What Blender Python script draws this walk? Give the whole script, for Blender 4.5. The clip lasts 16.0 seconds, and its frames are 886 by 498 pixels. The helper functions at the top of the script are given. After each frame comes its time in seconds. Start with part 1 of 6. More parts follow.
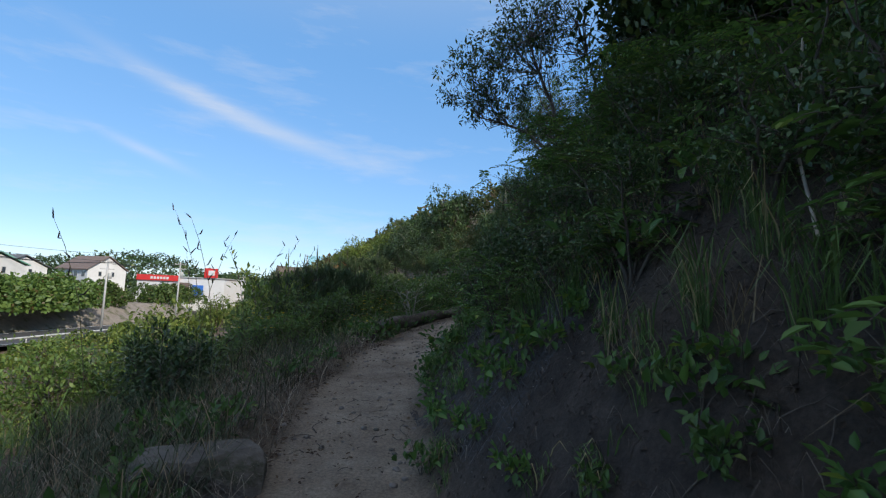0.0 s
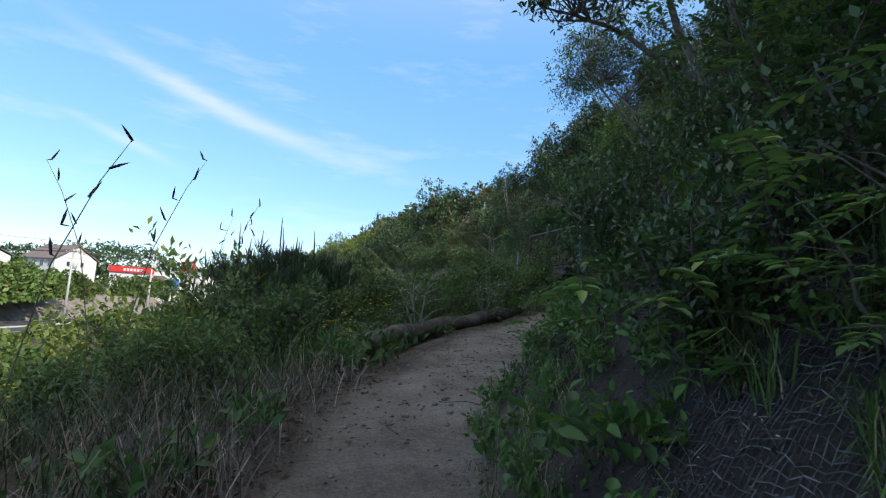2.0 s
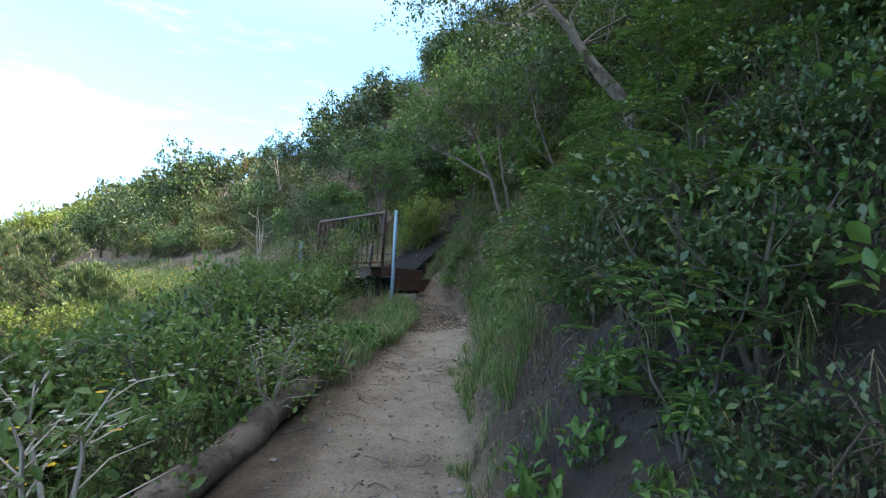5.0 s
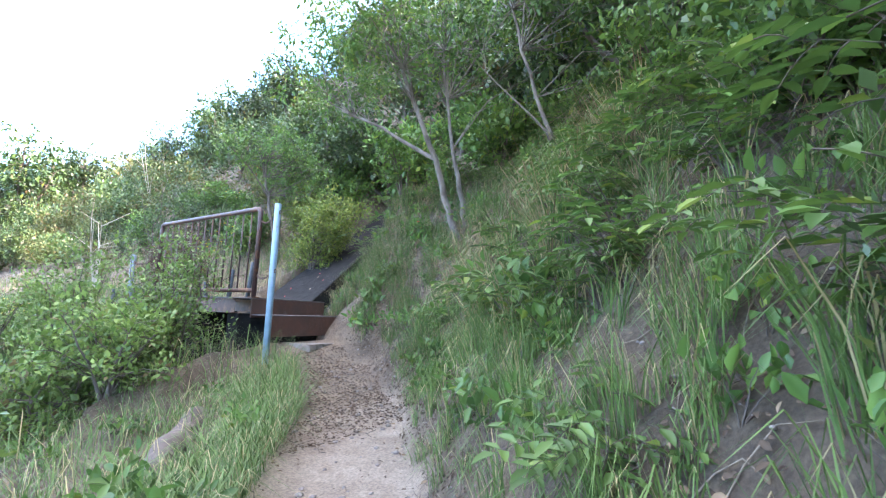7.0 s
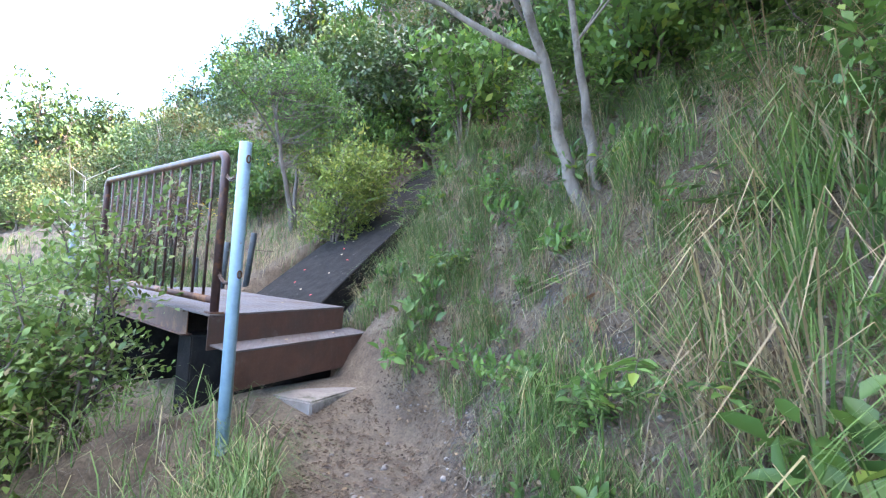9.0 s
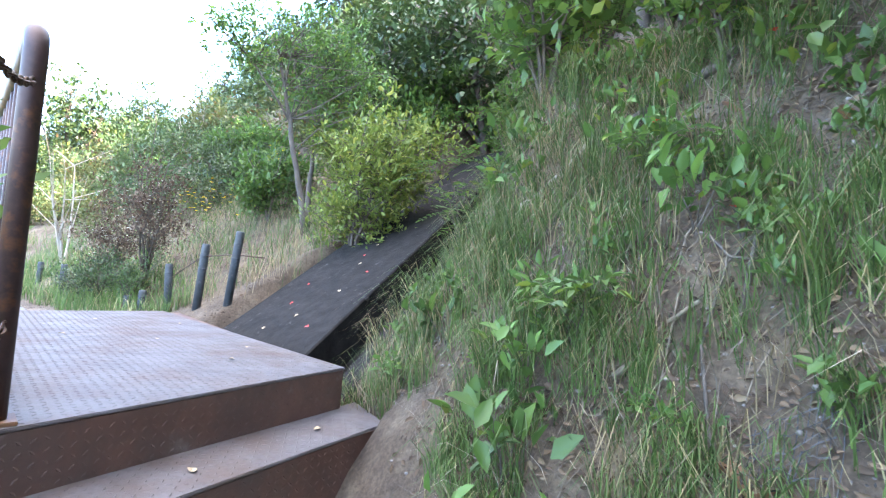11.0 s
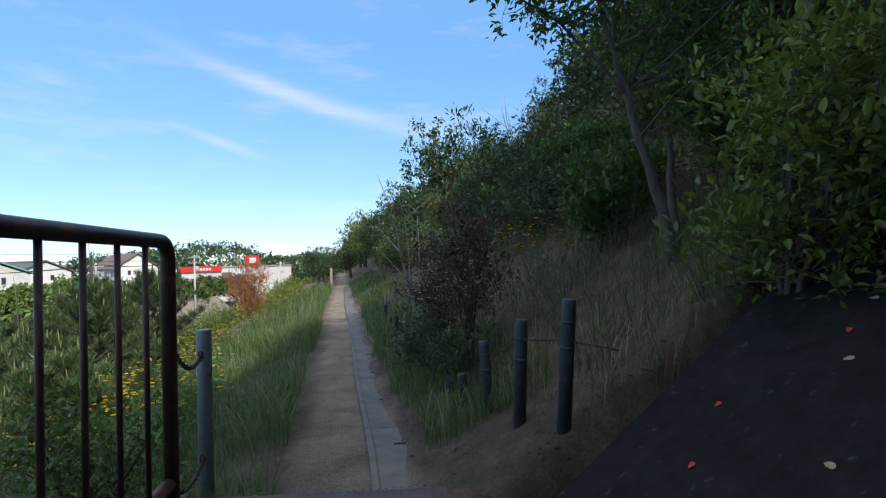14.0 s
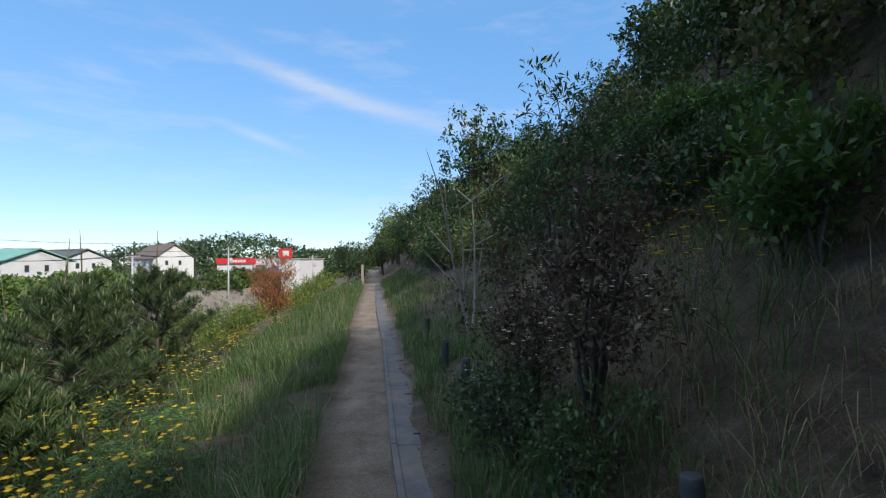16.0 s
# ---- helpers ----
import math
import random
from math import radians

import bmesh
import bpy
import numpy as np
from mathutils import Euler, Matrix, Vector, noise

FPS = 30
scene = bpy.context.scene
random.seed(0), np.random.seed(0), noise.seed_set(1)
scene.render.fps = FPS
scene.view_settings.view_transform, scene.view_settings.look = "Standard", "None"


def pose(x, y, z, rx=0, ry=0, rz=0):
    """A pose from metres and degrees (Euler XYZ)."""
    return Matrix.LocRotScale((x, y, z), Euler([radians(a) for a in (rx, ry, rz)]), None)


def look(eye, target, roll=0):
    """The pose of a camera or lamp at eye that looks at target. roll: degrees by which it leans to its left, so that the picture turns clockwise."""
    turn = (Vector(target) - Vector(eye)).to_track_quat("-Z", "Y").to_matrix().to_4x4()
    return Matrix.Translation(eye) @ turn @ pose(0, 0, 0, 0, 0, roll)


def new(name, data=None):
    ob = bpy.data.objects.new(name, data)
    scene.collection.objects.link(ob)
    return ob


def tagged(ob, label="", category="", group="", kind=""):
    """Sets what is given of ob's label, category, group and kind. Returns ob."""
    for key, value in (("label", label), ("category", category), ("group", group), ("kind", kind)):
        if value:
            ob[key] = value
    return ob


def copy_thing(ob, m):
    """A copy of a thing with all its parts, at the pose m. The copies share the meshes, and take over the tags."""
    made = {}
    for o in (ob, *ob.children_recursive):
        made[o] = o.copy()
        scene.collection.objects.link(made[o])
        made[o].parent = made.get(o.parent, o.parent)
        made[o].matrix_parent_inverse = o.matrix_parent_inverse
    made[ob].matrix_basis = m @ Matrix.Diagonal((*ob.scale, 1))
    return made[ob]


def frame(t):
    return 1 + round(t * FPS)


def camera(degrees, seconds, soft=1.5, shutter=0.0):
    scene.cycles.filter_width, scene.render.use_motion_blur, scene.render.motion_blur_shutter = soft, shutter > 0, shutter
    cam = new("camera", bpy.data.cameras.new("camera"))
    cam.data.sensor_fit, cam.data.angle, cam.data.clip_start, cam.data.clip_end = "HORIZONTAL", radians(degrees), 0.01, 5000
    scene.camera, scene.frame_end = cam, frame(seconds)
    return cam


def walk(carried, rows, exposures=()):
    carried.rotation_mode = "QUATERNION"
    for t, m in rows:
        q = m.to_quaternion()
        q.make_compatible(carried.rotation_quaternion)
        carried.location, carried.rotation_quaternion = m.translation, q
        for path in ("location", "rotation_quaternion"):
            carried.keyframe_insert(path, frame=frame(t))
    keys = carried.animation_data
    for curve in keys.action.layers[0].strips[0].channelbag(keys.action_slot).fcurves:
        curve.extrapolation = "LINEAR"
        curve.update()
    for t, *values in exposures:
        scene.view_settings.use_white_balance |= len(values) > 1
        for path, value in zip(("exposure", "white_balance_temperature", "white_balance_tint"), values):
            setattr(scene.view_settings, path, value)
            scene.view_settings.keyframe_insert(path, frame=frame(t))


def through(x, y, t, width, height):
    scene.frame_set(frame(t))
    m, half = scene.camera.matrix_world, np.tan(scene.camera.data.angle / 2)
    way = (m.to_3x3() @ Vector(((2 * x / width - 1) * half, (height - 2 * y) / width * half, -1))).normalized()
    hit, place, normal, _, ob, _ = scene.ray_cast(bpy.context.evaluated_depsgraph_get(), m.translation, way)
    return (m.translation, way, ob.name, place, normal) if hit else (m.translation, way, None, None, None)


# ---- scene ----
cam = camera(83.6, 16.0, soft=1.2, shutter=0.05)
PATH = [
    (0, (-7.427, -15.333, -1.163), (-6.953, -13.401, -0.965), 2.6),
    (0.5, (-7.325, -14.349, -1.139), (-6.83, -12.419, -0.969), 2.2),
    (1, (-7.361, -13.342, -1.102), (-6.903, -11.401, -0.944), 3.5),
    (1.5, (-7.301, -12.803, -1.111), (-6.791, -10.879, -0.92), 3.4),
    (2, (-7.147, -12.157, -1.207), (-6.614, -10.243, -0.999), 4.2),
    (2.5, (-7.191, -11.294, -0.934), (-6.469, -9.44, -0.731), 3.1),
    (3, (-6.937, -10.591, -0.923), (-6.033, -8.821, -0.703), 0.9),
    (3.5, (-6.789, -10.042, -0.83), (-5.816, -8.309, -0.605), 0.7),
    (4, (-6.646, -9.484, -0.703), (-5.536, -7.835, -0.479), 1.3),
    (4.5, (-6.284, -8.912, -0.608), (-5.032, -7.364, -0.423), 1.8),
    (4.7, (-6.178, -8.703, -0.556), (-4.888, -7.185, -0.379), 2.2),
    (7, (-3.462, -5.584, -0.096), (-1.891, -4.374, 0.162), 2.4),
    (7.5, (-2.987, -5.03, 0.012), (-1.438, -3.791, 0.267), 1.2),
    (8, (-2.44, -4.418, 0.173), (-0.932, -3.11, 0.303), 3.4),
    (10.3, (-0.647, -2.522, 0.505), (0.839, -1.184, 0.563), 3.2),
    (10.5, (-0.492, -2.363, 0.468), (0.964, -0.993, 0.538), 3.2),
    (11, (-0.119, -1.835, 0.523), (1.283, -0.41, 0.608), 4.6),
    (11.5, (0.301, -1.358, 0.523), (1.57, 0.186, 0.613), 2.5),
    (12, (0.527, -0.834, 0.606), (1.365, 0.979, 0.71), 0.1),
    (12.5, (0.755, -0.398, 0.775), (1.285, 1.524, 0.932), 1.0),
    (13, (0.833, -0.128, 0.784), (1.251, 1.819, 0.969), -1.1),
    (13.5, (1.027, 0.14, 0.986), (1.345, 2.113, 1.057), -2.8),
    (14, (0.98, 0.491, 0.994), (1.173, 2.481, 1.045), -1.9),
    (14.5, (0.901, 1.054, 1.189), (1.085, 3.046, 1.214), 0.2),
    (15, (0.822, 1.507, 1.169), (0.932, 3.504, 1.172), 1.0),
    (15.5, (0.75, 2.13, 1.219), (0.717, 4.13, 1.21), -1.0),
    (16, (0.727, 2.701, 1.123), (0.795, 4.699, 1.164), -0.5),
]
# the clip's camera opens up in the shade under the trees and closes again on the open path
STOPS = [(0.0, 0.45, 6650, 11), (1.5, 0.72, 6700, 11), (2.5, 1.05, 6750, 11), (3.5, 1.4, 6900, 11), (4.5, 1.9, 7100, 11), (4.8, 2.1, 7200, 11), (6.8, 3.92, 7100, 22), (8.2, 3.98, 7100, 22), (10.3, 4.25, 7250, 20),
         (11.5, 4.27, 7300, 20), (12.0, 3.52, 7300, 20), (12.5, 2.4, 7300, 18), (13.0, 1.22, 7000, 10), (13.5, 0.78, 6750, 11), (14.5, 0.68, 6650, 11), (16.0, 0.5, 6600, 11)]
walk(cam, [(t, look(eye, target, roll)) for t, eye, target, roll in PATH], STOPS)

# ---- sky and sun ----
SUN_AZ, SUN_EL = 150.0, 33.0        # compass degrees clockwise from +y, degrees up
world = bpy.data.worlds.new("sky")
scene.world = world
world.use_nodes = True
wn, wl = world.node_tree.nodes, world.node_tree.links
wn.clear()
w_out, w_bg = wn.new("ShaderNodeOutputWorld"), wn.new("ShaderNodeBackground")
sky = wn.new("ShaderNodeTexSky")
sky.sky_type, sky.sun_disc = "NISHITA", False
sky.sun_elevation, sky.sun_rotation = radians(SUN_EL), radians(SUN_AZ)
sky.air_density, sky.dust_density, sky.ozone_density = 0.9, 0.05, 2.4
w_bg.inputs["Strength"].default_value = 0.15


def w_math(op, a, b=0.0, c=0.0):
    n = wn.new("ShaderNodeMath")
    n.operation = op
    for k, v in enumerate((a, b, c)):
        if isinstance(v, (int, float)):
            n.inputs[k].default_value = v
        else:
            wl.new(v, n.inputs[k])
    return n.outputs[0]


# thin cirrus: two streaks over the path's far end and faint veils all over the sky
w_co, w_sep = wn.new("ShaderNodeTexCoord"), wn.new("ShaderNodeSeparateXYZ")
wl.new(w_co.outputs["Generated"], w_sep.inputs[0])
ahead = w_math("MAXIMUM", w_math("ABSOLUTE", w_sep.outputs[1]), 0.05)
su, sw = w_math("DIVIDE", w_sep.outputs[0], ahead), w_math("DIVIDE", w_sep.outputs[2], ahead)
w_map, w_noise = wn.new("ShaderNodeMapping"), wn.new("ShaderNodeTexNoise")
w_map.inputs["Rotation"].default_value, w_map.inputs["Scale"].default_value = (0, radians(20), 0), (2.2, 2.2, 11)
wl.new(w_co.outputs["Generated"], w_map.inputs["Vector"])
wl.new(w_map.outputs[0], w_noise.inputs["Vector"])
w_noise.inputs["Scale"].default_value, w_noise.inputs["Detail"].default_value, w_noise.inputs["Roughness"].default_value = 2.0, 8.0, 0.62
veil = w_math("MULTIPLY", w_math("MAXIMUM", w_math("SUBTRACT", w_noise.outputs["Fac"], 0.53), 0.0), 0.9)


def streak(bend, slope, rise, wide, mid, long):
    """A streak along rise + slope u + bend u^2, brightest at mid, fading over long."""
    line = w_math("ADD", w_math("MULTIPLY_ADD", su, slope, rise), w_math("MULTIPLY", w_math("MULTIPLY", su, su), bend))
    off = w_math("DIVIDE", w_math("SUBTRACT", sw, line), wide)
    across_it = w_math("EXPONENT", w_math("MULTIPLY", w_math("MULTIPLY", off, off), -1.0))
    far = w_math("DIVIDE", w_math("SUBTRACT", su, mid), long)
    return w_math("MULTIPLY", across_it, w_math("EXPONENT", w_math("MULTIPLY", w_math("MULTIPLY", far, far), -1.0)))


streaks = w_math("ADD", w_math("MULTIPLY", streak(0.35, -0.22, 0.283, 0.018, -0.16, 0.22), 0.42), w_math("MULTIPLY", streak(0.0, -0.39, 0.118, 0.010, -0.33, 0.07), 0.28))
streaks = w_math("MULTIPLY", streaks, w_math("MULTIPLY_ADD", w_noise.outputs["Fac"], 1.3, 0.25))
high = wn.new("ShaderNodeMapRange")           # the veil thickens overhead
high.interpolation_type = "SMOOTHSTEP"
high.inputs["From Min"].default_value, high.inputs["From Max"].default_value, high.inputs["To Max"].default_value = 0.42, 0.85, 0.6
wl.new(w_sep.outputs[2], high.inputs["Value"])
cloud = w_math("MINIMUM", w_math("ADD", w_math("ADD", streaks, veil), high.outputs[0]), 0.8)
w_mix = wn.new("ShaderNodeMix")
w_mix.data_type = "RGBA"
w_hue = wn.new("ShaderNodeHueSaturation")
w_hue.inputs["Saturation"].default_value = 1.04
haze = w_math("EXPONENT", w_math("MULTIPLY", w_math("ABSOLUTE", w_sep.outputs[2]), -7.0))
w_low = wn.new("ShaderNodeMix")               # hazy air: light blue down to the horizon
w_low.data_type = "RGBA"
w_low.inputs["Factor"].default_value = 0.65
w_air = wn.new("ShaderNodeMix")
w_air.data_type = "RGBA"
wl.new(haze, w_air.inputs["Factor"])
w_air.inputs["A"].default_value, w_air.inputs["B"].default_value = (0.86, 2.2, 4.4, 1), (1.75, 3.1, 4.7, 1)
wl.new(sky.outputs[0], w_low.inputs["A"])
wl.new(w_air.outputs["Result"], w_low.inputs["B"])
wl.new(w_low.outputs["Result"], w_hue.inputs["Color"])
wl.new(cloud, w_mix.inputs["Factor"])
wl.new(w_hue.outputs[0], w_mix.inputs["A"])
w_mix.inputs["B"].default_value = (4.3, 4.2, 4.05, 1)
wl.new(w_mix.outputs["Result"], w_bg.inputs["Color"])
wl.new(w_bg.outputs[0], w_out.inputs["Surface"])

sun_data = bpy.data.lights.new("sun", "SUN")
sun_data.energy, sun_data.angle, sun_data.color = 2.8, radians(0.6), (1.0, 0.93, 0.82)
sun = new("sun", sun_data)
az, el = radians(SUN_AZ), radians(SUN_EL)
sun.matrix_world = look((40, 0, 60), Vector((40, 0, 60)) - Vector((math.sin(az) * math.cos(el), math.cos(az) * math.cos(el), math.sin(el))))

# ---- materials ----
def material(name, rough=0.8, metal=0.0):
    m = bpy.data.materials.new(name)
    m.use_nodes = True
    nt = m.node_tree
    b = nt.nodes["Principled BSDF"]
    b.inputs["Roughness"].default_value, b.inputs["Metallic"].default_value = rough, metal
    return m, nt, b


def node(nt, kind, **inputs):
    n = nt.nodes.new(kind)
    for k, v in inputs.items():
        key = k.replace("_", " ")
        if key in n.inputs:
            n.inputs[key].default_value = v
    return n


def grain(nt, scale, detail=4.0, rough=0.6, stretch=(1, 1, 1)):
    co = nt.nodes.new("ShaderNodeTexCoord")
    mp = nt.nodes.new("ShaderNodeMapping")
    mp.inputs["Scale"].default_value = stretch
    nt.links.new(co.outputs["Object"], mp.inputs["Vector"])
    n = node(nt, "ShaderNodeTexNoise", Scale=scale, Detail=detail, Roughness=rough)
    nt.links.new(mp.outputs[0], n.inputs["Vector"])
    return n.outputs["Fac"]


def ramp(nt, fac, *stops):
    r = nt.nodes.new("ShaderNodeValToRGB")
    els = r.color_ramp.elements
    while len(els) < len(stops):
        els.new(0.5)
    for e, (p, c) in zip(els, stops):
        e.position, e.color = p, (*c, 1)
    nt.links.new(fac, r.inputs["Fac"])
    return r.outputs["Color"]


def mix(nt, fac, a, b, kind="MIX"):
    m = nt.nodes.new("ShaderNodeMix")
    m.data_type, m.blend_type = "RGBA", kind
    for sock, v in ((m.inputs["Factor"], fac), (m.inputs["A"], a), (m.inputs["B"], b)):
        if isinstance(v, (int, float)):
            sock.default_value = v
        elif isinstance(v, tuple):
            sock.default_value = (*v, 1)
        else:
            nt.links.new(v, sock)
    return m.outputs["Result"]


def bump(nt, b, height, strength=0.4, dist=0.01):
    n = node(nt, "ShaderNodeBump", Strength=strength, Distance=dist)
    nt.links.new(height, n.inputs["Height"])
    nt.links.new(n.outputs[0], b.inputs["Normal"])


def worn(name, dark, light, scale, rough=0.85, metal=0.0, spots=None, spot_scale=3.0, relief=0.4, dist=0.004, at=(0.52, 0.62), stretch=(1, 1, 1)):
    """A surface of two tones with grain, stains of a third colour and fine relief."""
    m, nt, b = material(name, rough, metal)
    g = grain(nt, scale, 6, 0.65, stretch)
    c = ramp(nt, g, (0.3, dark), (0.7, light))
    if spots:
        s = grain(nt, spot_scale, 5, 0.7)
        f = ramp(nt, s, (at[0], (0, 0, 0)), (at[1], (1, 1, 1)))
        c = mix(nt, f, c, spots)
    nt.links.new(c, b.inputs["Base Color"])
    bump(nt, b, grain(nt, scale * 4, 4, 0.7), relief, dist)
    return m


def foliage(name, dark, light, other=None, share=0.06, through=0.35, rough=0.5):
    """Leaves: each its own tone between dark and light, a few of another colour, and light shining through."""
    m, nt, b = material(name, rough)
    geo = nt.nodes.new("ShaderNodeNewGeometry")
    info = nt.nodes.new("ShaderNodeObjectInfo")
    c = ramp(nt, geo.outputs["Random Per Island"], (0.0, dark), (1.0, light))
    if other:
        f = ramp(nt, geo.outputs["Random Per Island"], (1 - share, (0, 0, 0)), (1 - share + 0.01, (1, 1, 1)))
        c = mix(nt, f, c, other)
    h = nt.nodes.new("ShaderNodeHueSaturation")
    spread = node(nt, "ShaderNodeMapRange")
    spread.inputs["To Min"].default_value, spread.inputs["To Max"].default_value = 0.75, 1.25
    nt.links.new(info.outputs["Random"], spread.inputs["Value"])
    nt.links.new(spread.outputs[0], h.inputs["Value"])
    nt.links.new(c, h.inputs["Color"])
    nt.links.new(h.outputs[0], b.inputs["Base Color"])
    t = nt.nodes.new("ShaderNodeBsdfTranslucent")
    nt.links.new(h.outputs[0], t.inputs["Color"])
    mx = nt.nodes.new("ShaderNodeMixShader")
    mx.inputs[0].default_value = through
    out = nt.nodes["Material Output"]
    nt.links.new(b.outputs[0], mx.inputs[1])
    nt.links.new(t.outputs[0], mx.inputs[2])
    nt.links.new(mx.outputs[0], out.inputs["Surface"])
    return m


STEEL_BROWN = worn("rusty_brown_paint", (0.045, 0.018, 0.012), (0.10, 0.042, 0.028), 14, 0.55, 0.1, (0.16, 0.07, 0.03), 6.0, 0.35, 0.002)
STEEL_DARK = worn("dark_rail_paint", (0.035, 0.018, 0.018), (0.07, 0.035, 0.032), 20, 0.5, 0.2, (0.13, 0.05, 0.025), 7.0, 0.3, 0.001)
POLE_BLUE = worn("blue_grey_pole_paint", (0.16, 0.25, 0.32), (0.24, 0.36, 0.45), 9, 0.45, 0.1, (0.20, 0.16, 0.13), 11.0, 0.2, 0.001, at=(0.64, 0.70))
POLE_GREY = worn("weathered_galvanised", (0.12, 0.15, 0.16), (0.22, 0.26, 0.27), 12, 0.5, 0.4, (0.12, 0.08, 0.06), 9.0, 0.2, 0.001, at=(0.6, 0.68))
STAKE = worn("dark_plastic_stake", (0.02, 0.026, 0.03), (0.05, 0.06, 0.068), 12, 0.6, 0.0, (0.12, 0.11, 0.10), 8.0, 0.3, 0.002, at=(0.58, 0.68))
CONCRETE_DARK = worn("stained_concrete", (0.011, 0.010, 0.0095), (0.026, 0.024, 0.023), 7, 0.95, 0.0, (0.075, 0.07, 0.066), 9.0, 0.8, 0.006, at=(0.62, 0.72))
CONCRETE_DARK.node_tree.nodes["Principled BSDF"].inputs["Specular IOR Level"].default_value = 0.12      # damp and mossy, without sheen
CONCRETE = worn("weathered_concrete", (0.15, 0.14, 0.13), (0.26, 0.245, 0.225), 5, 0.9, 0.0, (0.14, 0.13, 0.11), 2.0, 0.5, 0.004)
CHAIN = worn("rusty_chain", (0.05, 0.03, 0.025), (0.12, 0.07, 0.05), 40, 0.5, 0.6)
BARK = worn("pale_grey_bark", (0.08, 0.066, 0.054), (0.23, 0.195, 0.165), 10, 0.9, 0.0, (0.08, 0.065, 0.05), 5.0, 0.9, 0.008, stretch=(1, 1, 0.25))
BARK_DARK = worn("dark_bark", (0.05, 0.04, 0.032), (0.13, 0.105, 0.085), 14, 0.9, 0.0, None, 3, 0.9, 0.006, stretch=(1, 1, 0.25))
DEADWOOD = worn("bleached_dead_wood", (0.22, 0.18, 0.14), (0.42, 0.37, 0.31), 12, 0.9, 0.0, None, 3, 0.6, 0.003, stretch=(1, 1, 0.2))
ROCK_DARK = worn("dirty_rock", (0.07, 0.06, 0.052), (0.16, 0.14, 0.122), 7, 0.97, 0.0, (0.05, 0.05, 0.03), 3.0, 1.0, 0.02)
ROCK = worn("trail_rock", (0.16, 0.135, 0.12), (0.30, 0.26, 0.235), 6, 0.95, 0.0, (0.10, 0.09, 0.07), 3.0, 1.0, 0.015)
LOG = worn("weathered_dark_log", (0.05, 0.038, 0.032), (0.115, 0.088, 0.072), 9, 0.95, 0.0, (0.16, 0.13, 0.11), 4.0, 0.9, 0.008, stretch=(1, 1, 1))

LEAF_BROAD = foliage("broad_leaf", (0.045, 0.105, 0.026), (0.115, 0.22, 0.045), (0.17, 0.24, 0.04), 0.08)
LEAF_DARK = foliage("dark_evergreen_leaf", (0.028, 0.06, 0.022), (0.07, 0.125, 0.038), (0.12, 0.16, 0.035), 0.08, 0.2, 0.4)
LEAF_YELLOW = foliage("yellow_green_leaf", (0.095, 0.145, 0.028), (0.20, 0.265, 0.05), (0.29, 0.31, 0.07), 0.1)
LEAF_SMALL = foliage("small_green_leaf", (0.06, 0.12, 0.025), (0.17, 0.25, 0.06), (0.13, 0.10, 0.04), 0.06)
LEAF_OLIVE = foliage("olive_shrub_leaf", (0.07, 0.088, 0.03), (0.15, 0.165, 0.055), (0.16, 0.10, 0.045), 0.12)
LEAF_BROWN = foliage("brown_dry_leaf", (0.07, 0.04, 0.025), (0.17, 0.11, 0.07), (0.30, 0.24, 0.17), 0.15, 0.2, 0.8)
LEAF_RUST = foliage("rust_orange_leaf", (0.30, 0.12, 0.05), (0.52, 0.25, 0.12), (0.30, 0.2, 0.1), 0.1, 0.3, 0.8)
NEEDLE = foliage("pine_needle", (0.035, 0.065, 0.025), (0.09, 0.14, 0.05), (0.09, 0.1, 0.04), 0.06, 0.15)
GRASS = foliage("grass_blade", (0.045, 0.092, 0.023), (0.13, 0.22, 0.06), (0.32, 0.27, 0.14), 0.12, 0.3, 0.6)
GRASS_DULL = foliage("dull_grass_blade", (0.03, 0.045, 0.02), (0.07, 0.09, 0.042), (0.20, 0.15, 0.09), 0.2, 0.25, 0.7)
STRAW = foliage("dry_grass", (0.20, 0.15, 0.085), (0.42, 0.34, 0.21), (0.12, 0.085, 0.05), 0.25, 0.25, 0.8)
PETAL = foliage("yellow_petal", (0.75, 0.48, 0.01), (0.90, 0.62, 0.02), None, 0, 0.3)
PETAL_WHITE = foliage("pale_flower", (0.55, 0.52, 0.45), (0.75, 0.72, 0.66), None, 0, 0.3)
LITTER = foliage("leaf_litter", (0.05, 0.03, 0.02), (0.14, 0.09, 0.053), (0.24, 0.165, 0.10), 0.08, 0.1, 0.9)
# the same litter, with the bank's shade put into its colour
LITTER_SHADED = foliage("shade_toned_leaf_litter", (0.02, 0.014, 0.011), (0.06, 0.042, 0.03), (0.15, 0.11, 0.08), 0.05, 0.1, 0.95)
SEED = foliage("dark_seed_head", (0.03, 0.025, 0.03), (0.07, 0.055, 0.05), None, 0, 0.1, 0.8)


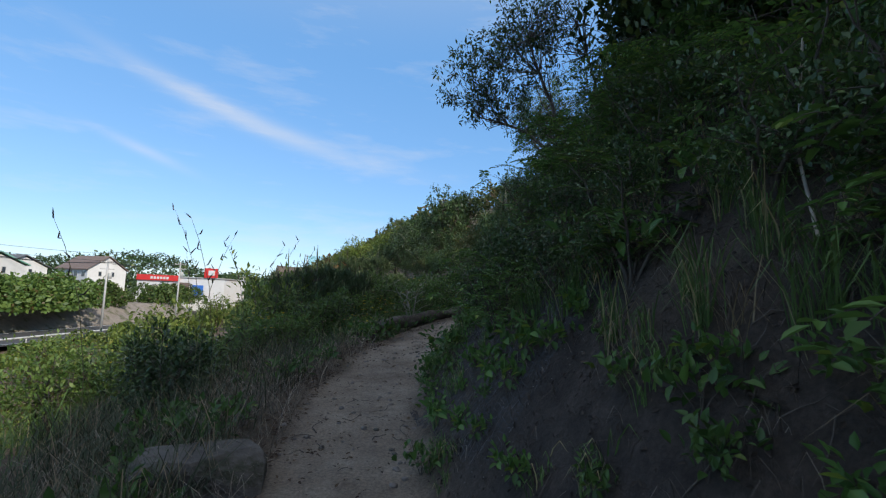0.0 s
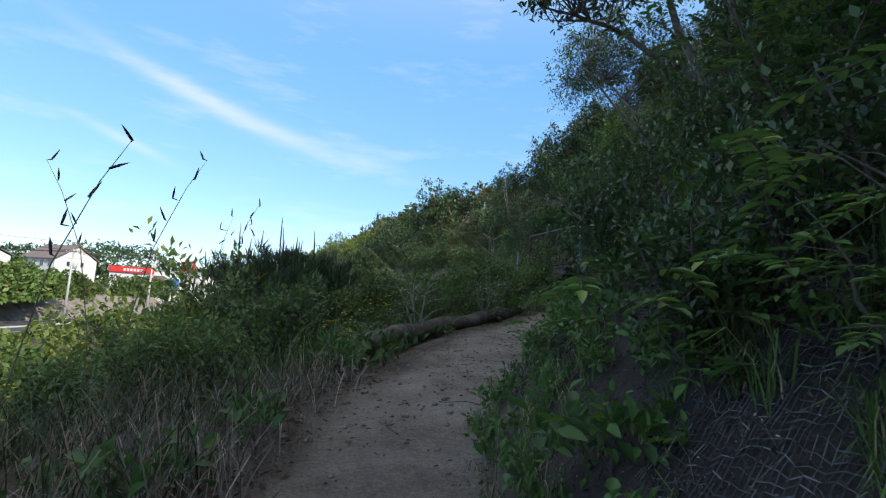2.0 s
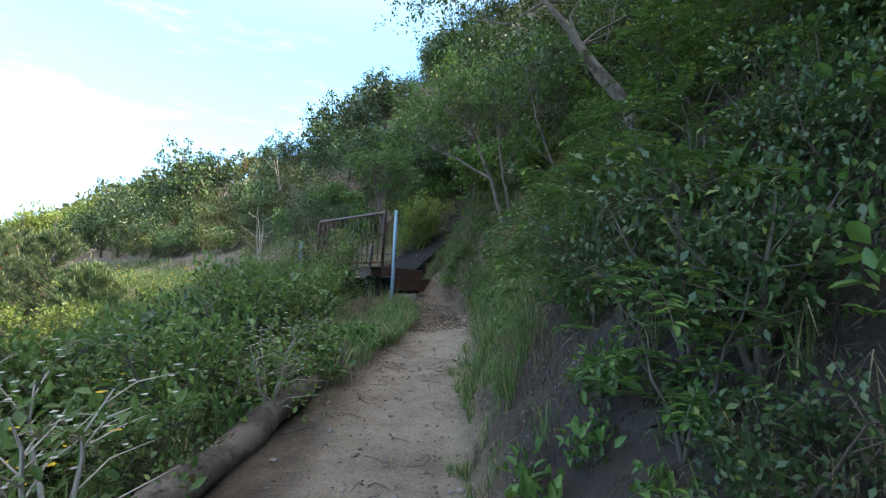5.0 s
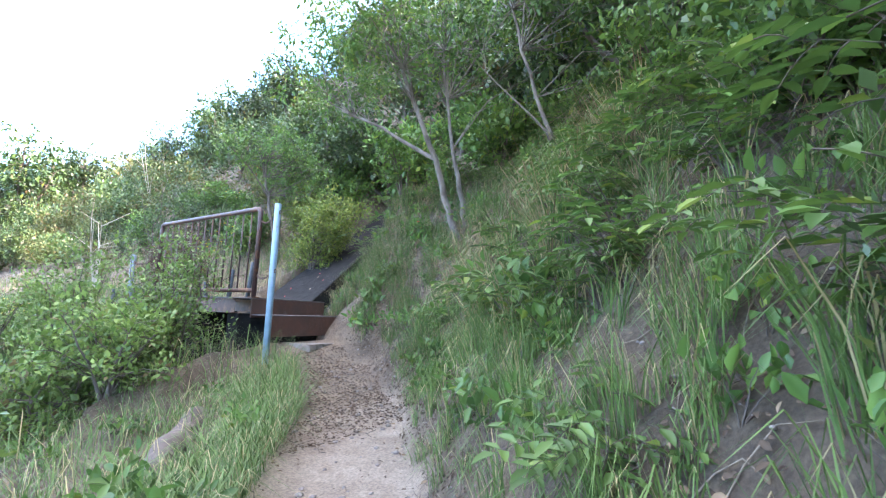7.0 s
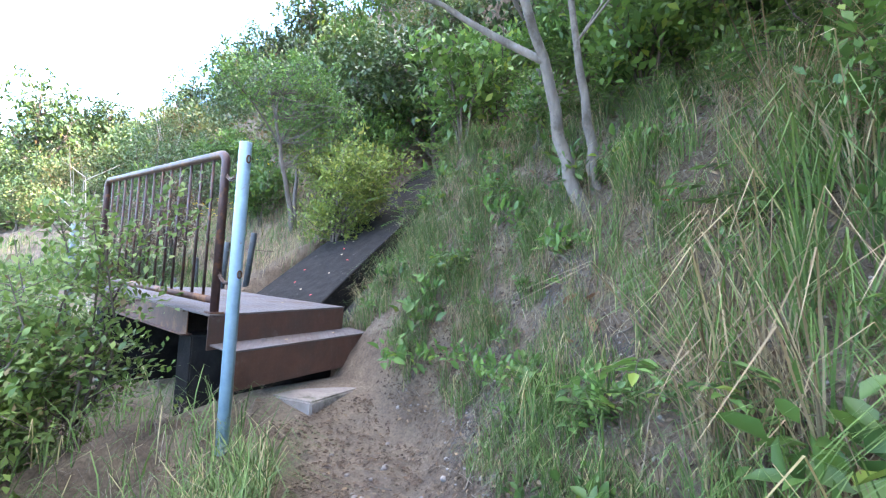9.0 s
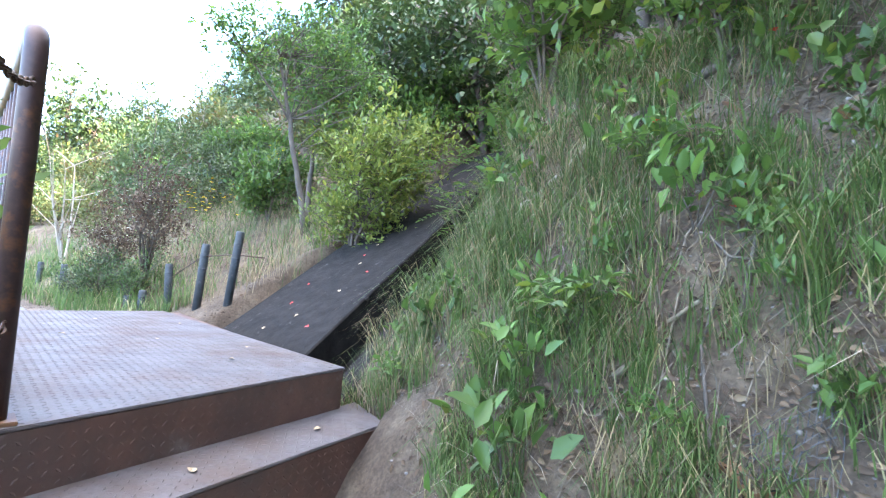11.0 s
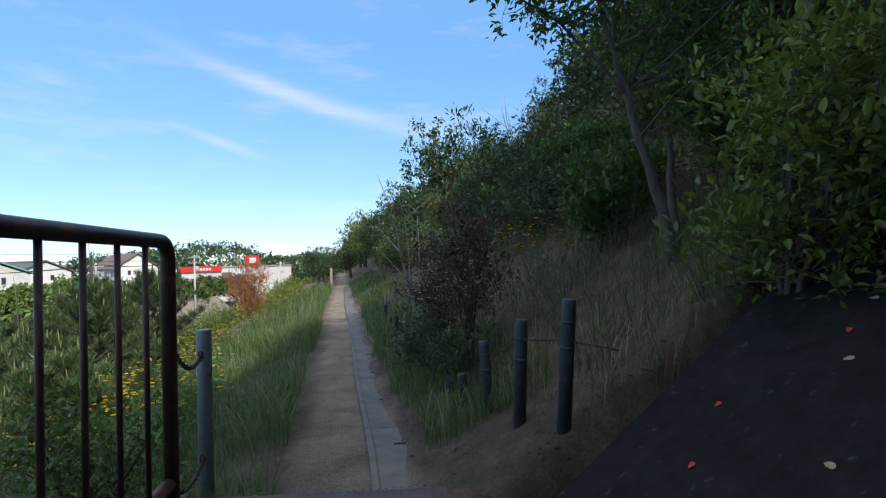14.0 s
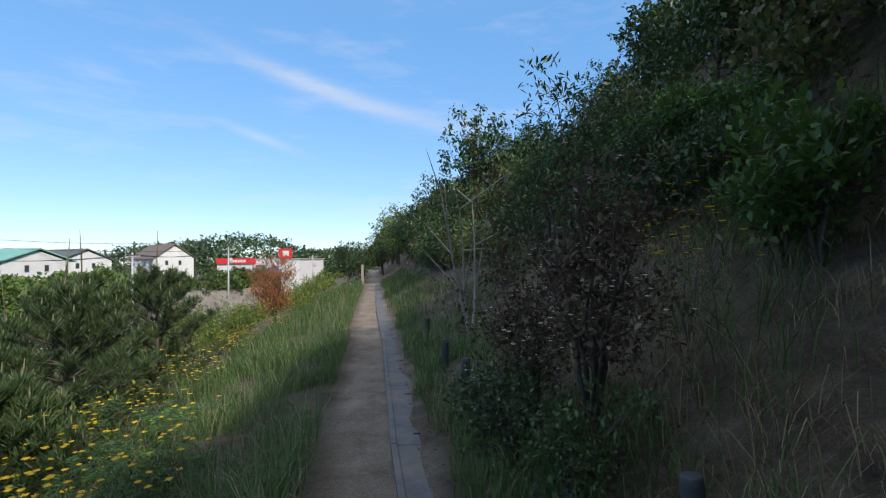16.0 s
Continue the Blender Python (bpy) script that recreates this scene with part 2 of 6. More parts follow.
def ground_material():
    m, nt, b = material("earth_and_trodden_dirt", 0.97)
    at = nt.nodes.new("ShaderNodeAttribute")
    at.attribute_name = "trodden"
    soil = ramp(nt, grain(nt, 3.0, 8, 0.7), (0.3, (0.066, 0.046, 0.032)), (0.52, (0.155, 0.113, 0.078)), (0.72, (0.27, 0.21, 0.15)))
    dirt = ramp(nt, grain(nt, 2.2, 8, 0.7), (0.3, (0.20, 0.15, 0.11)), (0.5, (0.34, 0.27, 0.205)), (0.72, (0.47, 0.385, 0.30)))
    pebble = ramp(nt, grain(nt, 55, 3, 0.6), (0.35, (0.6, 0.6, 0.6)), (0.65, (1.25, 1.22, 1.2)))
    # dark bank soil, deepened to near-black to paint in the trees' shade
    shade_at = nt.nodes.new("ShaderNodeAttribute")
    shade_at.attribute_name = "bank_shade"
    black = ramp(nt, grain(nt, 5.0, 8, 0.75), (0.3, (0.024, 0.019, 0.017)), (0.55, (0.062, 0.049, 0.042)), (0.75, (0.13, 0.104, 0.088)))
    soil = mix(nt, shade_at.outputs["Fac"], soil, black)
    c = mix(nt, at.outputs["Fac"], soil, dirt)
    c = mix(nt, 0.7, c, pebble, "MULTIPLY")
    nt.links.new(c, b.inputs["Base Color"])
    bump(nt, b, grain(nt, 16, 10, 0.8), 1.0, 0.06)
    return m


GROUND = ground_material()

# ---- the lie of the land ----
LINE = np.array([(-7.7, -60, -4.0), (-7.6, -22, -2.75), (-7.45, -16, -2.45), (-7.3, -12.8, -2.32), (-6.95, -10.6, -2.12), (-6.35, -8.9, -1.92), (-5.35, -7.35, -1.74),
                 (-4.0, -5.75, -1.5), (-2.4, -4.2, -1.26), (-0.35, -2.3, -1.0), (0.42, -1.1, -0.76), (0.60, -0.5, -0.57), (0.62, 0.0, -0.50), (0.66, 2.8, -0.52), (0.50, 4.5, -0.5),
                 (0.19, 7.0, -0.5), (-0.32, 12.0, -0.48), (-1.03, 18.0, -0.47), (-2.5, 32.0, -0.46), (-5.4, 60, -0.45), (-41, 400, -0.4)])


def along(x, y):
    """Distance to the walked line (plus: uphill side) and its height."""
    best, side, high = np.full(x.shape, 1e9), np.zeros(x.shape), np.zeros(x.shape)
    for a, c in zip(LINE[:-1], LINE[1:]):
        e = c[:2] - a[:2]
        k = np.clip(((x - a[0]) * e[0] + (y - a[1]) * e[1]) / (e @ e), 0, 1)
        px, py = a[0] + k * e[0], a[1] + k * e[1]
        d = np.hypot(x - px, y - py)
        s = np.where(e[0] * (y - py) - e[1] * (x - px) < 0, d, -d)
        m = d < best
        best, side, high = np.where(m, d, best), np.where(m, s, side), np.where(m, a[2] + k * (c[2] - a[2]), high)
    return side, high


def ease(v, a, b):
    k = np.clip((v - a) / (b - a), 0, 1)
    return k * k * (3 - 2 * k)


def waves(x, y, step, seed):
    """Soft value noise, about -1 to 1."""
    u, v = x / step, y / step
    i, j = np.floor(u), np.floor(v)
    f, g = u - i, v - j
    f, g = f * f * (3 - 2 * f), g * g * (3 - 2 * g)
    h = lambda p, q: np.modf(np.abs(np.sin(p * 127.1 + q * 311.7 + seed * 74.7) * 43758.5453))[0] * 2 - 1
    return (h(i, j) * (1 - f) + h(i + 1, j) * f) * (1 - g) + (h(i, j + 1) * (1 - f) + h(i + 1, j + 1) * f) * g


def chute_z(x, y):
    """The top of the drain's wide slab."""
    return 0.017 + 0.60 * (x - 2.04) - 0.05 * (y - 2.12)


def chute_left(x):
    return 2.86 + 0.33 * (x - 1.45)


def chute_right(x):
    return 1.20 + 0.40 * (x - 1.45)



def height(x, y):
    x, y = np.asarray(x, float), np.asarray(y, float)
    d, zb = along(x, y)
    far_path = ease(y, 2.2, 4.2)
    w = 0.5 - 0.12 * ease(y, -4, -2)
    r = np.maximum(d - w, 0)
    # uphill: cut bank by the trail, gentler bank by the path, then the hillside
    cut = np.where(r < 1.6, r * 1.45, np.where(r < 3.6, 2.32 + (r - 1.6) * 0.56, 3.44 + (r - 3.6) * 0.95))
    soft = np.where(r < 0.5, r * 0.3, np.where(r < 1.8, 0.15 + (r - 0.5) * 0.62, np.where(r < 3.6, 0.956 + (r - 1.8) * 0.5, 1.856 + (r - 3.6) * (1.08 - 0.15 * ease(y, 8, 15) - 0.38 * ease(y, 15, 27)) + 0.25 * np.maximum(r - 9, 0) * (1 - ease(y, 28, 45)))))
    up = cut * (1 - far_path) + soft * far_path
    top = 25 + 4 * waves(x, y, 30, 3)
    up = np.where(up > top - 6, top - 6 * np.exp(-(up - top + 6) / 6), up)
    # downhill: a shoulder, then the embankment to the valley floor
    l = np.maximum(-d - w - 0.15, 0)
    trail = np.where(l < 0.25, -l * 0.2, np.where(l < 4.5, -0.05 - (l - 0.25) * 0.33, -1.45 - (l - 4.5) * 0.58))
    grassy = np.where(l < 1.3, -l * 0.22, -0.286 - (l - 1.3) * 0.5)
    down = trail * (1 - far_path) + grassy * far_path
    floor = -9.6 - zb
    down = np.where(down < floor + 2, floor + 2 * np.exp((down - floor - 2) / 2), down)
    z = zb + np.where(d > 0, up, down)
    rough = np.clip((np.abs(d) - 0.5) / 0.8, 0, 1)
    z = z + rough * (0.15 * waves(x, y, 0.8, 1) + 0.05 * waves(x, y, 0.25, 2)) + 0.02 * waves(x, y, 0.45, 5) + np.clip((np.abs(d) - 6) / 10, 0, 1) * 0.7 * waves(x, y, 6, 4)
    # the drain's bed under its slabs and the gully under the steel deck
    run = chute_z(x, y)
    inside = ease(y, chute_right(x) - 0.75, chute_right(x) - 0.55) * (1 - ease(y, chute_left(x) - 0.02, chute_left(x) + 0.25)) * ease(x, 1.2, 1.5) * (1 - ease(x, 7.5, 8.5))
    near = ease(y, chute_right(x) - 1.8, chute_right(x) - 0.7) * (1 - ease(y, chute_left(x), chute_left(x) + 1.2)) * ease(x, 1.2, 1.5)
    z = z * (1 - near) + np.minimum(z, run + 0.05) * near
    z = z * (1 - inside) + np.minimum(z, run - 0.55) * inside
    pit = (1 - ease(np.abs(y - 1.4), 1.0, 1.6)) * (1 - ease(x, 1.25, 1.6)) * ease(x, -9, -3)
    z = z - pit * (0.55 + 0.2 * np.clip(-x, 0, 3))
    return z


def steps(a, b, fine_a, fine_b, step, grow):
    v = list(np.arange(fine_a, fine_b + step / 2, step))
    s = step
    while v[-1] < b:
        s *= grow
        v.append(v[-1] + s)
    s = step
    while v[0] > a:
        s *= grow
        v.insert(0, v[0] - s)
    return np.array(v)


def mesh_object(name, verts, faces, mat, smooth=False):
    me = bpy.data.meshes.new(name)
    me.from_pydata([tuple(v) for v in verts], [], [tuple(int(i) for i in f) for f in faces])
    me.materials.append(mat)
    if smooth:
        me.polygons.foreach_set("use_smooth", [True] * len(me.polygons))
    return new(name, me)


def build_ground():
    xs, ys = steps(-1500, 1500, -9.5, 4.0, 0.14, 1.10), steps(-1500, 1500, -15.5, 12.0, 0.14, 1.10)
    gx, gy = np.meshgrid(xs, ys)
    gz = height(gx, gy)
    n = len(xs)
    verts = np.stack([gx.ravel(), gy.ravel(), gz.ravel()], 1)
    i = (np.arange(len(ys) - 1)[:, None] * n + np.arange(n - 1)[None, :]).ravel()
    faces = np.stack([i, i + 1, i + 1 + n, i + n], 1)
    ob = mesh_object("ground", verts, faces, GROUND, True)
    d, _ = along(verts[:, 0], verts[:, 1])
    steps_near = ease(verts[:, 1], -2.35, -1.75) * (1 - ease(verts[:, 1], 0.5, 1.5))       # dark leaf mould before the steps
    path_left = ease(verts[:, 1], 3.0, 4.0) * (d < 0)
    edge = 0.5 + 0.14 * waves(verts[:, 0], verts[:, 1], 0.6, 8) * (1 - 0.5 * path_left) - 0.2 * path_left - 0.14 * steps_near
    t = (1 - ease(np.abs(d), edge - 0.12, edge + 0.15)) * (1 - 0.72 * steps_near)
    at = ob.data.attributes.new("trodden", "FLOAT", "POINT")
    at.data.foreach_set("value", t.astype(np.float32))
    u, v = verts[:, 0], verts[:, 1]
    # mask of the shade painted into the uphill bank's soil along the trail
    bank_shade = ease(d, 0.35, 0.7) * (1 - ease(v + 0.6 * waves(u, v, 0.9, 21), -7.2, -5.2)) * np.clip(0.85 + 0.3 * waves(u, v, 0.5, 22), 0, 1)
    at = ob.data.attributes.new("bank_shade", "FLOAT", "POINT")
    at.data.foreach_set("value", bank_shade.astype(np.float32))
    return tagged(ob, "brown earth hillside and trodden dirt trail", "ground", kind="structure")


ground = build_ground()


# ---- helpers for things ----
def part(name, bm, mat, parent, label=""):
    me = bpy.data.meshes.new(name)
    bm.to_mesh(me)
    bm.free()
    me.materials.append(mat)
    ob = new(name, me)
    ob.parent = parent
    return tagged(ob, label)


def thing(name, where, label, category, group="", kind=""):
    ob = new(name)
    ob.empty_display_size = 0.1
    ob.matrix_basis = where if isinstance(where, Matrix) else Matrix.Translation(where)
    return tagged(ob, label, category, group, kind)


def tube(points, radius, sides=10, bm=None, cap=True):
    """A tube along points; radius is one number or one for each point."""
    bm = bm or bmesh.new()
    pts = [Vector(p) for p in points]
    rad = radius if isinstance(radius, (list, tuple)) else [radius] * len(pts)
    rings, up = [], Vector((0.31, 0.2, 0.93))
    for i, p in enumerate(pts):
        d = (pts[min(i + 1, len(pts) - 1)] - pts[max(i - 1, 0)]).normalized()
        if abs(d.dot(up)) > 0.95:
            up = Vector((0.93, 0.31, 0.2))
        a = d.cross(up).normalized()
        b = a.cross(d).normalized()
        up = b
        rings.append([bm.verts.new(p + (a * math.cos(k * math.tau / sides) + b * math.sin(k * math.tau / sides)) * rad[i]) for k in range(sides)])
    for r, q in zip(rings, rings[1:]):
        for k in range(sides):
            f = bm.faces.new((r[k], r[(k + 1) % sides], q[(k + 1) % sides], q[k]))
            f.smooth = True
    if cap and sides > 2:
        bm.faces.new(rings[0][::-1])
        bm.faces.new(rings[-1])
    return bm


def prism(outline, z0, z1, bevel=0.0):
    """An upright solid over a plan outline; z0 and z1 may be functions of x, y."""
    bm = bmesh.new()
    f0 = z0 if callable(z0) else (lambda x, y: z0)
    f1 = z1 if callable(z1) else (lambda x, y: z1)
    lo = [bm.verts.new((x, y, f0(x, y))) for x, y in outline]
    hi = [bm.verts.new((x, y, f1(x, y))) for x, y in outline]
    n = len(outline)
    bm.faces.new(lo[::-1])
    bm.faces.new(hi)
    for k in range(n):
        bm.faces.new((lo[k], lo[(k + 1) % n], hi[(k + 1) % n], hi[k]))
    bmesh.ops.recalc_face_normals(bm, faces=bm.faces)
    if bevel:
        bmesh.ops.bevel(bm, geom=bm.edges[:], offset=bevel, segments=2, affect="EDGES")
    return bm


def rect(x0, x1, y0, y1):
    return [(x0, y0), (x1, y0), (x1, y1), (x0, y1)]


def box(x0, x1, y0, y1, z0, z1, bevel=0.0):
    return prism(rect(x0, x1, y0, y1), z0, z1, bevel)


# ---- steel footbridge with its steps ----
def front(x):
    """The near edge of the deck, which lies askew to the path."""
    return -0.07 + 0.245 * x


def footbridge():
    b = thing("footbridge", (0, 0, 0), "short rusty steel chequer-plate footbridge over a gully", "footbridge")
    part("deck_plate", prism([(-0.07, front(-0.07)), (1.32, front(1.32)), (1.17, 2.70), (-0.07, 2.78)], -0.012, 0.0, 0.003), CHEQUER, b, "worn chequer-plate deck with mud stains")
    part("front_fascia", prism([(-0.07, front(-0.07) + 0.001), (1.31, front(1.31) + 0.001), (1.31, front(1.31) + 0.014), (-0.07, front(-0.07) + 0.014)], -0.24, -0.014, 0.002), CHEQUER_BROWN, b, "brown rusted fascia plate")
    part("step_tread", prism([(-0.05, front(-0.05) - 0.31), (1.36, front(1.36) - 0.31), (1.44, front(1.44) + 0.03), (-0.05, front(-0.05))], -0.212, -0.2, 0.003), CHEQUER, b, "chequer-plate step")
    part("step_riser", prism([(-0.05, front(-0.05) - 0.308), (1.36, front(1.36) - 0.308), (1.36, front(1.36) - 0.294), (-0.05, front(-0.05) - 0.294)], -0.46, -0.214, 0.002), CHEQUER_BROWN, b, "brown rusted step riser")
    for x in (-0.065, 1.20):
        bm = box(x, x + 0.08, 0.36, 2.7, -0.022, -0.014)
        for z in (-0.19,):
            other = box(x, x + 0.08, 0.36, 2.7, z - 0.008, z)
            tmp = bpy.data.meshes.new("t")
            other.to_mesh(tmp)
            bm.from_mesh(tmp)
            other.free()
        web = box(x + 0.036, x + 0.044, 0.36, 2.7, -0.19, -0.022)
        tmp = bpy.data.meshes.new("t")
        web.to_mesh(tmp)
        bm.from_mesh(tmp)
        web.free()
        part("side_beam", bm, STEEL_BROWN, b)
    for y in (0.45, 2.62):
        part("bearing_pad", box(0.0, 1.28, y - 0.12, y + 0.12, -1.5, -0.2, 0.01), CONCRETE_DARK, b, "dark concrete bearing")
    return b


def chequer(name, dark, light, rust, amount):
    """Tread plate: rows of raised bars, turned a quarter from one to the next."""
    m, nt, b = material(name, 0.55, 0.1)
    g = ramp(nt, grain(nt, 6, 7, 0.65), (0.3, dark), (0.7, light))
    f = ramp(nt, grain(nt, 2.0, 6, 0.7), amount[0], amount[1])
    c = mix(nt, f, g, rust)
    dust = ramp(nt, grain(nt, 3.1, 6, 0.75), (0.58, (0, 0, 0)), (0.75, (1, 1, 1)))
    c = mix(nt, mix(nt, 0.55, (0, 0, 0), dust), c, (0.20, 0.18, 0.165))
    nt.links.new(c, b.inputs["Base Color"])
    r = ramp(nt, grain(nt, 3.1, 6, 0.75), (0.4, (0.56, 0.56, 0.56)), (0.7, (0.88, 0.88, 0.88)))
    nt.links.new(r, b.inputs["Roughness"])
    bump(nt, b, grain(nt, 40, 5, 0.7), 0.5, 0.003)
    return m


CHEQUER = chequer("chequer_plate_grey", (0.066, 0.058, 0.06), (0.125, 0.116, 0.124), (0.082, 0.054, 0.043), ((0.44, (0, 0, 0)), (0.66, (1, 1, 1))))
CHEQUER_BROWN = chequer("chequer_plate_brown", (0.06, 0.026, 0.018), (0.11, 0.052, 0.036), (0.05, 0.035, 0.03), ((0.45, (0, 0, 0)), (0.7, (1, 1, 1))))


def tread_bars(o, u, v, wide, deep, skip, pitch=0.034):
    """Raised bars of tread plate over a face: from o along u and v, turned a quarter from one to the next."""
    o, u, v = Vector(o), Vector(u).normalized(), Vector(v).normalized()
    n = u.cross(v)
    V, F = [], []
    for i in range(int(wide / pitch)):
        for j in range(int(deep / pitch)):
            p = o + u * (i + 0.5) * pitch + v * (j + 0.5) * pitch
            if skip(p):
                continue
            a, b = ((u + v) if (i + j) % 2 else (u - v)).normalized(), ((u - v) if (i + j) % 2 else (u + v)).normalized()
            k = len(V)
            V += [p + a * 0.012, p + b * 0.0045, p - a * 0.012, p - b * 0.0045, p + a * 0.006 + n * 0.0017, p - a * 0.006 + n * 0.0017]
            F += [(k, k + 1, k + 4), (k + 1, k + 5, k + 4), (k + 1, k + 2, k + 5), (k + 2, k + 3, k + 5), (k + 3, k + 4, k + 5), (k + 3, k, k + 4)]
    return V, F


bridge = footbridge()
for name, o, u, v, wide, deep, mat, skip in (
        ("deck_tread", (-0.06, -0.08, 0.0005), (1, 0, 0), (0, 1, 0), 1.36, 2.84, CHEQUER, lambda p: p.y < front(p.x) + 0.015 or p.y > 2.73 or p.x > 1.31 - 0.062 * p.y),
        ("step_treads", (-0.045, -0.38, -0.1995), (1, 0.245, 0), (-0.245, 1, 0), 1.39, 0.34, CHEQUER, lambda p: p.y < front(p.x) - 0.295 or p.y > front(p.x) - 0.012 or p.x < -0.03 or p.x > 1.34),
        ("fascia_tread", (-0.06, front(-0.06) - 0.0005, -0.235), (1, 0.245, 0), (0, 0, 1), 1.40, 0.225, CHEQUER_BROWN, lambda p: False),
        ("riser_tread", (-0.045, front(-0.045) - 0.3095, -0.455), (1, 0.245, 0), (0, 0, 1), 1.37, 0.24, CHEQUER_BROWN, lambda p: False)):
    V, F = tread_bars(o, u, v, wide, deep, skip)
    bars = mesh_object(name, V, F, mat)
    bars.parent = bridge
    tagged(bars, kind="stuff")


def arc(c, r, a0, a1, n, plane="yz"):
    out = []
    for i in range(n + 1):
        a = radians(a0 + (a1 - a0) * i / n)
        out.append(Vector((c[0], c[1] + r * math.cos(a), c[2] + r * math.sin(a))))
    return out


def guard_rail():
    g = thing("guard_rail", (0, 0, 0), "rusty dark brown steel tube guard rail with balusters", "railing")
    R, top, end = 0.07, 1.15, 2.74
    frame_pts = [Vector((0, 0, 0.0)), Vector((0, 0, top - 0.03 - R))] + arc((0, R, top - 0.03 - R), R, 180, 90, 6) + arc((0, end - R, top - 0.03 - R), R, 90, 0, 6) + [Vector((0, end, 0.0))]
    part("rail_frame", tube(frame_pts, 0.03, 14), STEEL_DARK, g)
    part("bottom_rail", tube([(0, 0.025, 0.09), (0, end - 0.025, 0.09)], 0.026, 12), STEEL_BROWN, g, "rust-brown bottom rail")
    n = 13
    for k in range(1, n + 1):
        y = end * k / (n + 1)
        part("baluster", tube([(0, y, 0.1), (0, y, top - 0.045)], 0.0105, 8), STEEL_DARK, g)
    for y in (0, end):
        part("base_plate", box(-0.05, 0.05, y - 0.05, y + 0.05, 0.001, 0.012, 0.002), STEEL_BROWN, g)
    return g


guard_rail()


def pipe_post(x, y, z0, z1, r, mat, label, hooks):
    p = thing("pole", (x, y, z0), label, "post")
    h = z1 - z0
    bm = tube([(0, 0, -0.45), (0, 0, h - 0.006), (0, 0, h)], [r, r, r * 0.93], 20)
    part("tube", bm, mat, p)
    for z in hooks:
        ring = [Vector((0.012 * math.cos(a), -r - 0.012 + 0.0 * a, z - z0 + 0.022 * math.sin(a))) for a in [k * math.tau / 10 for k in range(11)]]
        part("chain_eye", tube(ring, 0.005, 6), CHAIN, p, "small rusty chain eye")
    return p


pipe_post(-0.17, -0.615, -0.62, 1.085, 0.037, POLE_BLUE, "pale blue-grey painted steel pole beside the bridge steps", (0.98, 0.30))
pipe_post(-0.11, 3.42, -0.55, 0.655, 0.04, POLE_GREY, "weathered grey steel pole beyond the guard rail", (0.52, -0.05))


def chain(a, b, sag, label):
    a, b = Vector(a), Vector(b)
    n = int((b - a).length * 1.12 / 0.03)
    c = thing("chain", a, label, "chain")
    for k in range(n):
        u = (k + 0.5) / n
        p = a.lerp(b, u) + Vector((0, 0, -4 * sag * u * (1 - u)))
        v = (a.lerp(b, u + 0.01) + Vector((0, 0, -4 * sag * (u + 0.01) * (0.99 - u))) - p).normalized()
        side = v.cross(Vector((0, 0, 1))).normalized()
        if k % 2:
            side = side.cross(v)
        loop = [p - a + v * 0.021 * math.cos(t) + side * 0.011 * math.sin(t) for t in [j * math.tau / 10 for j in range(11)]]
        part("link", tube(loop, 0.0042, 5), CHAIN, c)
    return c


for z in (0.98, 0.30):
    chain((-0.15, -0.57, z), (0.0, -0.03, z - 0.02), 0.06, "rusty sagging chain between pole and guard rail")
chain((-0.005, 2.77, 0.66), (-0.105, 3.37, 0.52), 0.08, "dark rusty chain hanging from guard rail to pole")
chain((-0.005, 2.77, 0.04), (-0.105, 3.37, -0.05), 0.06, "dark rusty chain hanging from guard rail to pole")


def drain():
    d = thing("drain_channel", (0, 0, 0), "dark stained concrete drainage channel running down the slope", "drain")
    xs = [1.30 + 0.45 * k for k in range(13)]

    def strip(lo, hi, top, bottom):
        bm = bmesh.new()
        rows = []
        for x in xs:
            a, c = lo(x), hi(x)
            wob = 0.012 * math.sin(x * 7.1)
            m = (a + c) / 2
            rows.append([bm.verts.new((x, yy, f(x, yy))) for yy, f in ((a + wob, bottom), (a + wob, lambda p, q: top(p, q) - 0.015), (a + wob + 0.015, top), (m, lambda p, q: top(p, q) + wob * 0.4), (c - 0.015, top), (c, lambda p, q: top(p, q) - 0.015), (c, bottom))])
        for r, q in zip(rows, rows[1:]):
            for k in range(6):
                bm.faces.new((r[k], q[k], q[k + 1], r[k + 1]))
        bm.faces.new(rows[0][::-1])
        bm.faces.new(rows[-1])
        bmesh.ops.recalc_face_normals(bm, faces=bm.faces)
        return bm

    part("slab", strip(chute_right, chute_left, chute_z, lambda x, y: chute_z(x, y) - 0.62), CONCRETE_DARK, d, "broad dark concrete slab with white scuffs")
    part("channel_floor", strip(lambda x: chute_right(x) - 0.42, lambda x: chute_right(x) + 0.02, lambda x, y: chute_z(x, y) - 0.42, lambda x, y: chute_z(x, y) - 0.66), CONCRETE_DARK, d)
    part("side_wall", strip(lambda x: chute_right(x) - 0.62, lambda x: chute_right(x) - 0.40, lambda x, y: chute_z(x, y) - 0.12, lambda x, y: chute_z(x, y) - 0.75), CONCRETE_DARK, d, "mossy concrete side wall")
    return d


drain()


def stake(x, y, top, lean, tall):
    s = thing("stake", pose(x, y, top - tall, lean[0], lean[1], 0), "dark weathered plastic stake with wire band", "stake", "stakes by the path")
    part("shaft", tube([(0, 0, -0.25), (0, 0, tall - 0.03), (0, 0, tall - 0.006), (0, 0, tall)], [0.042, 0.042, 0.040, 0.034], 16), STAKE, s)
    for z in (tall * 0.82, tall * 0.62):
        part("band", tube([(0, 0, z - 0.009), (0, 0, z + 0.009)], 0.0445, 16), STAKE, s)
    return s


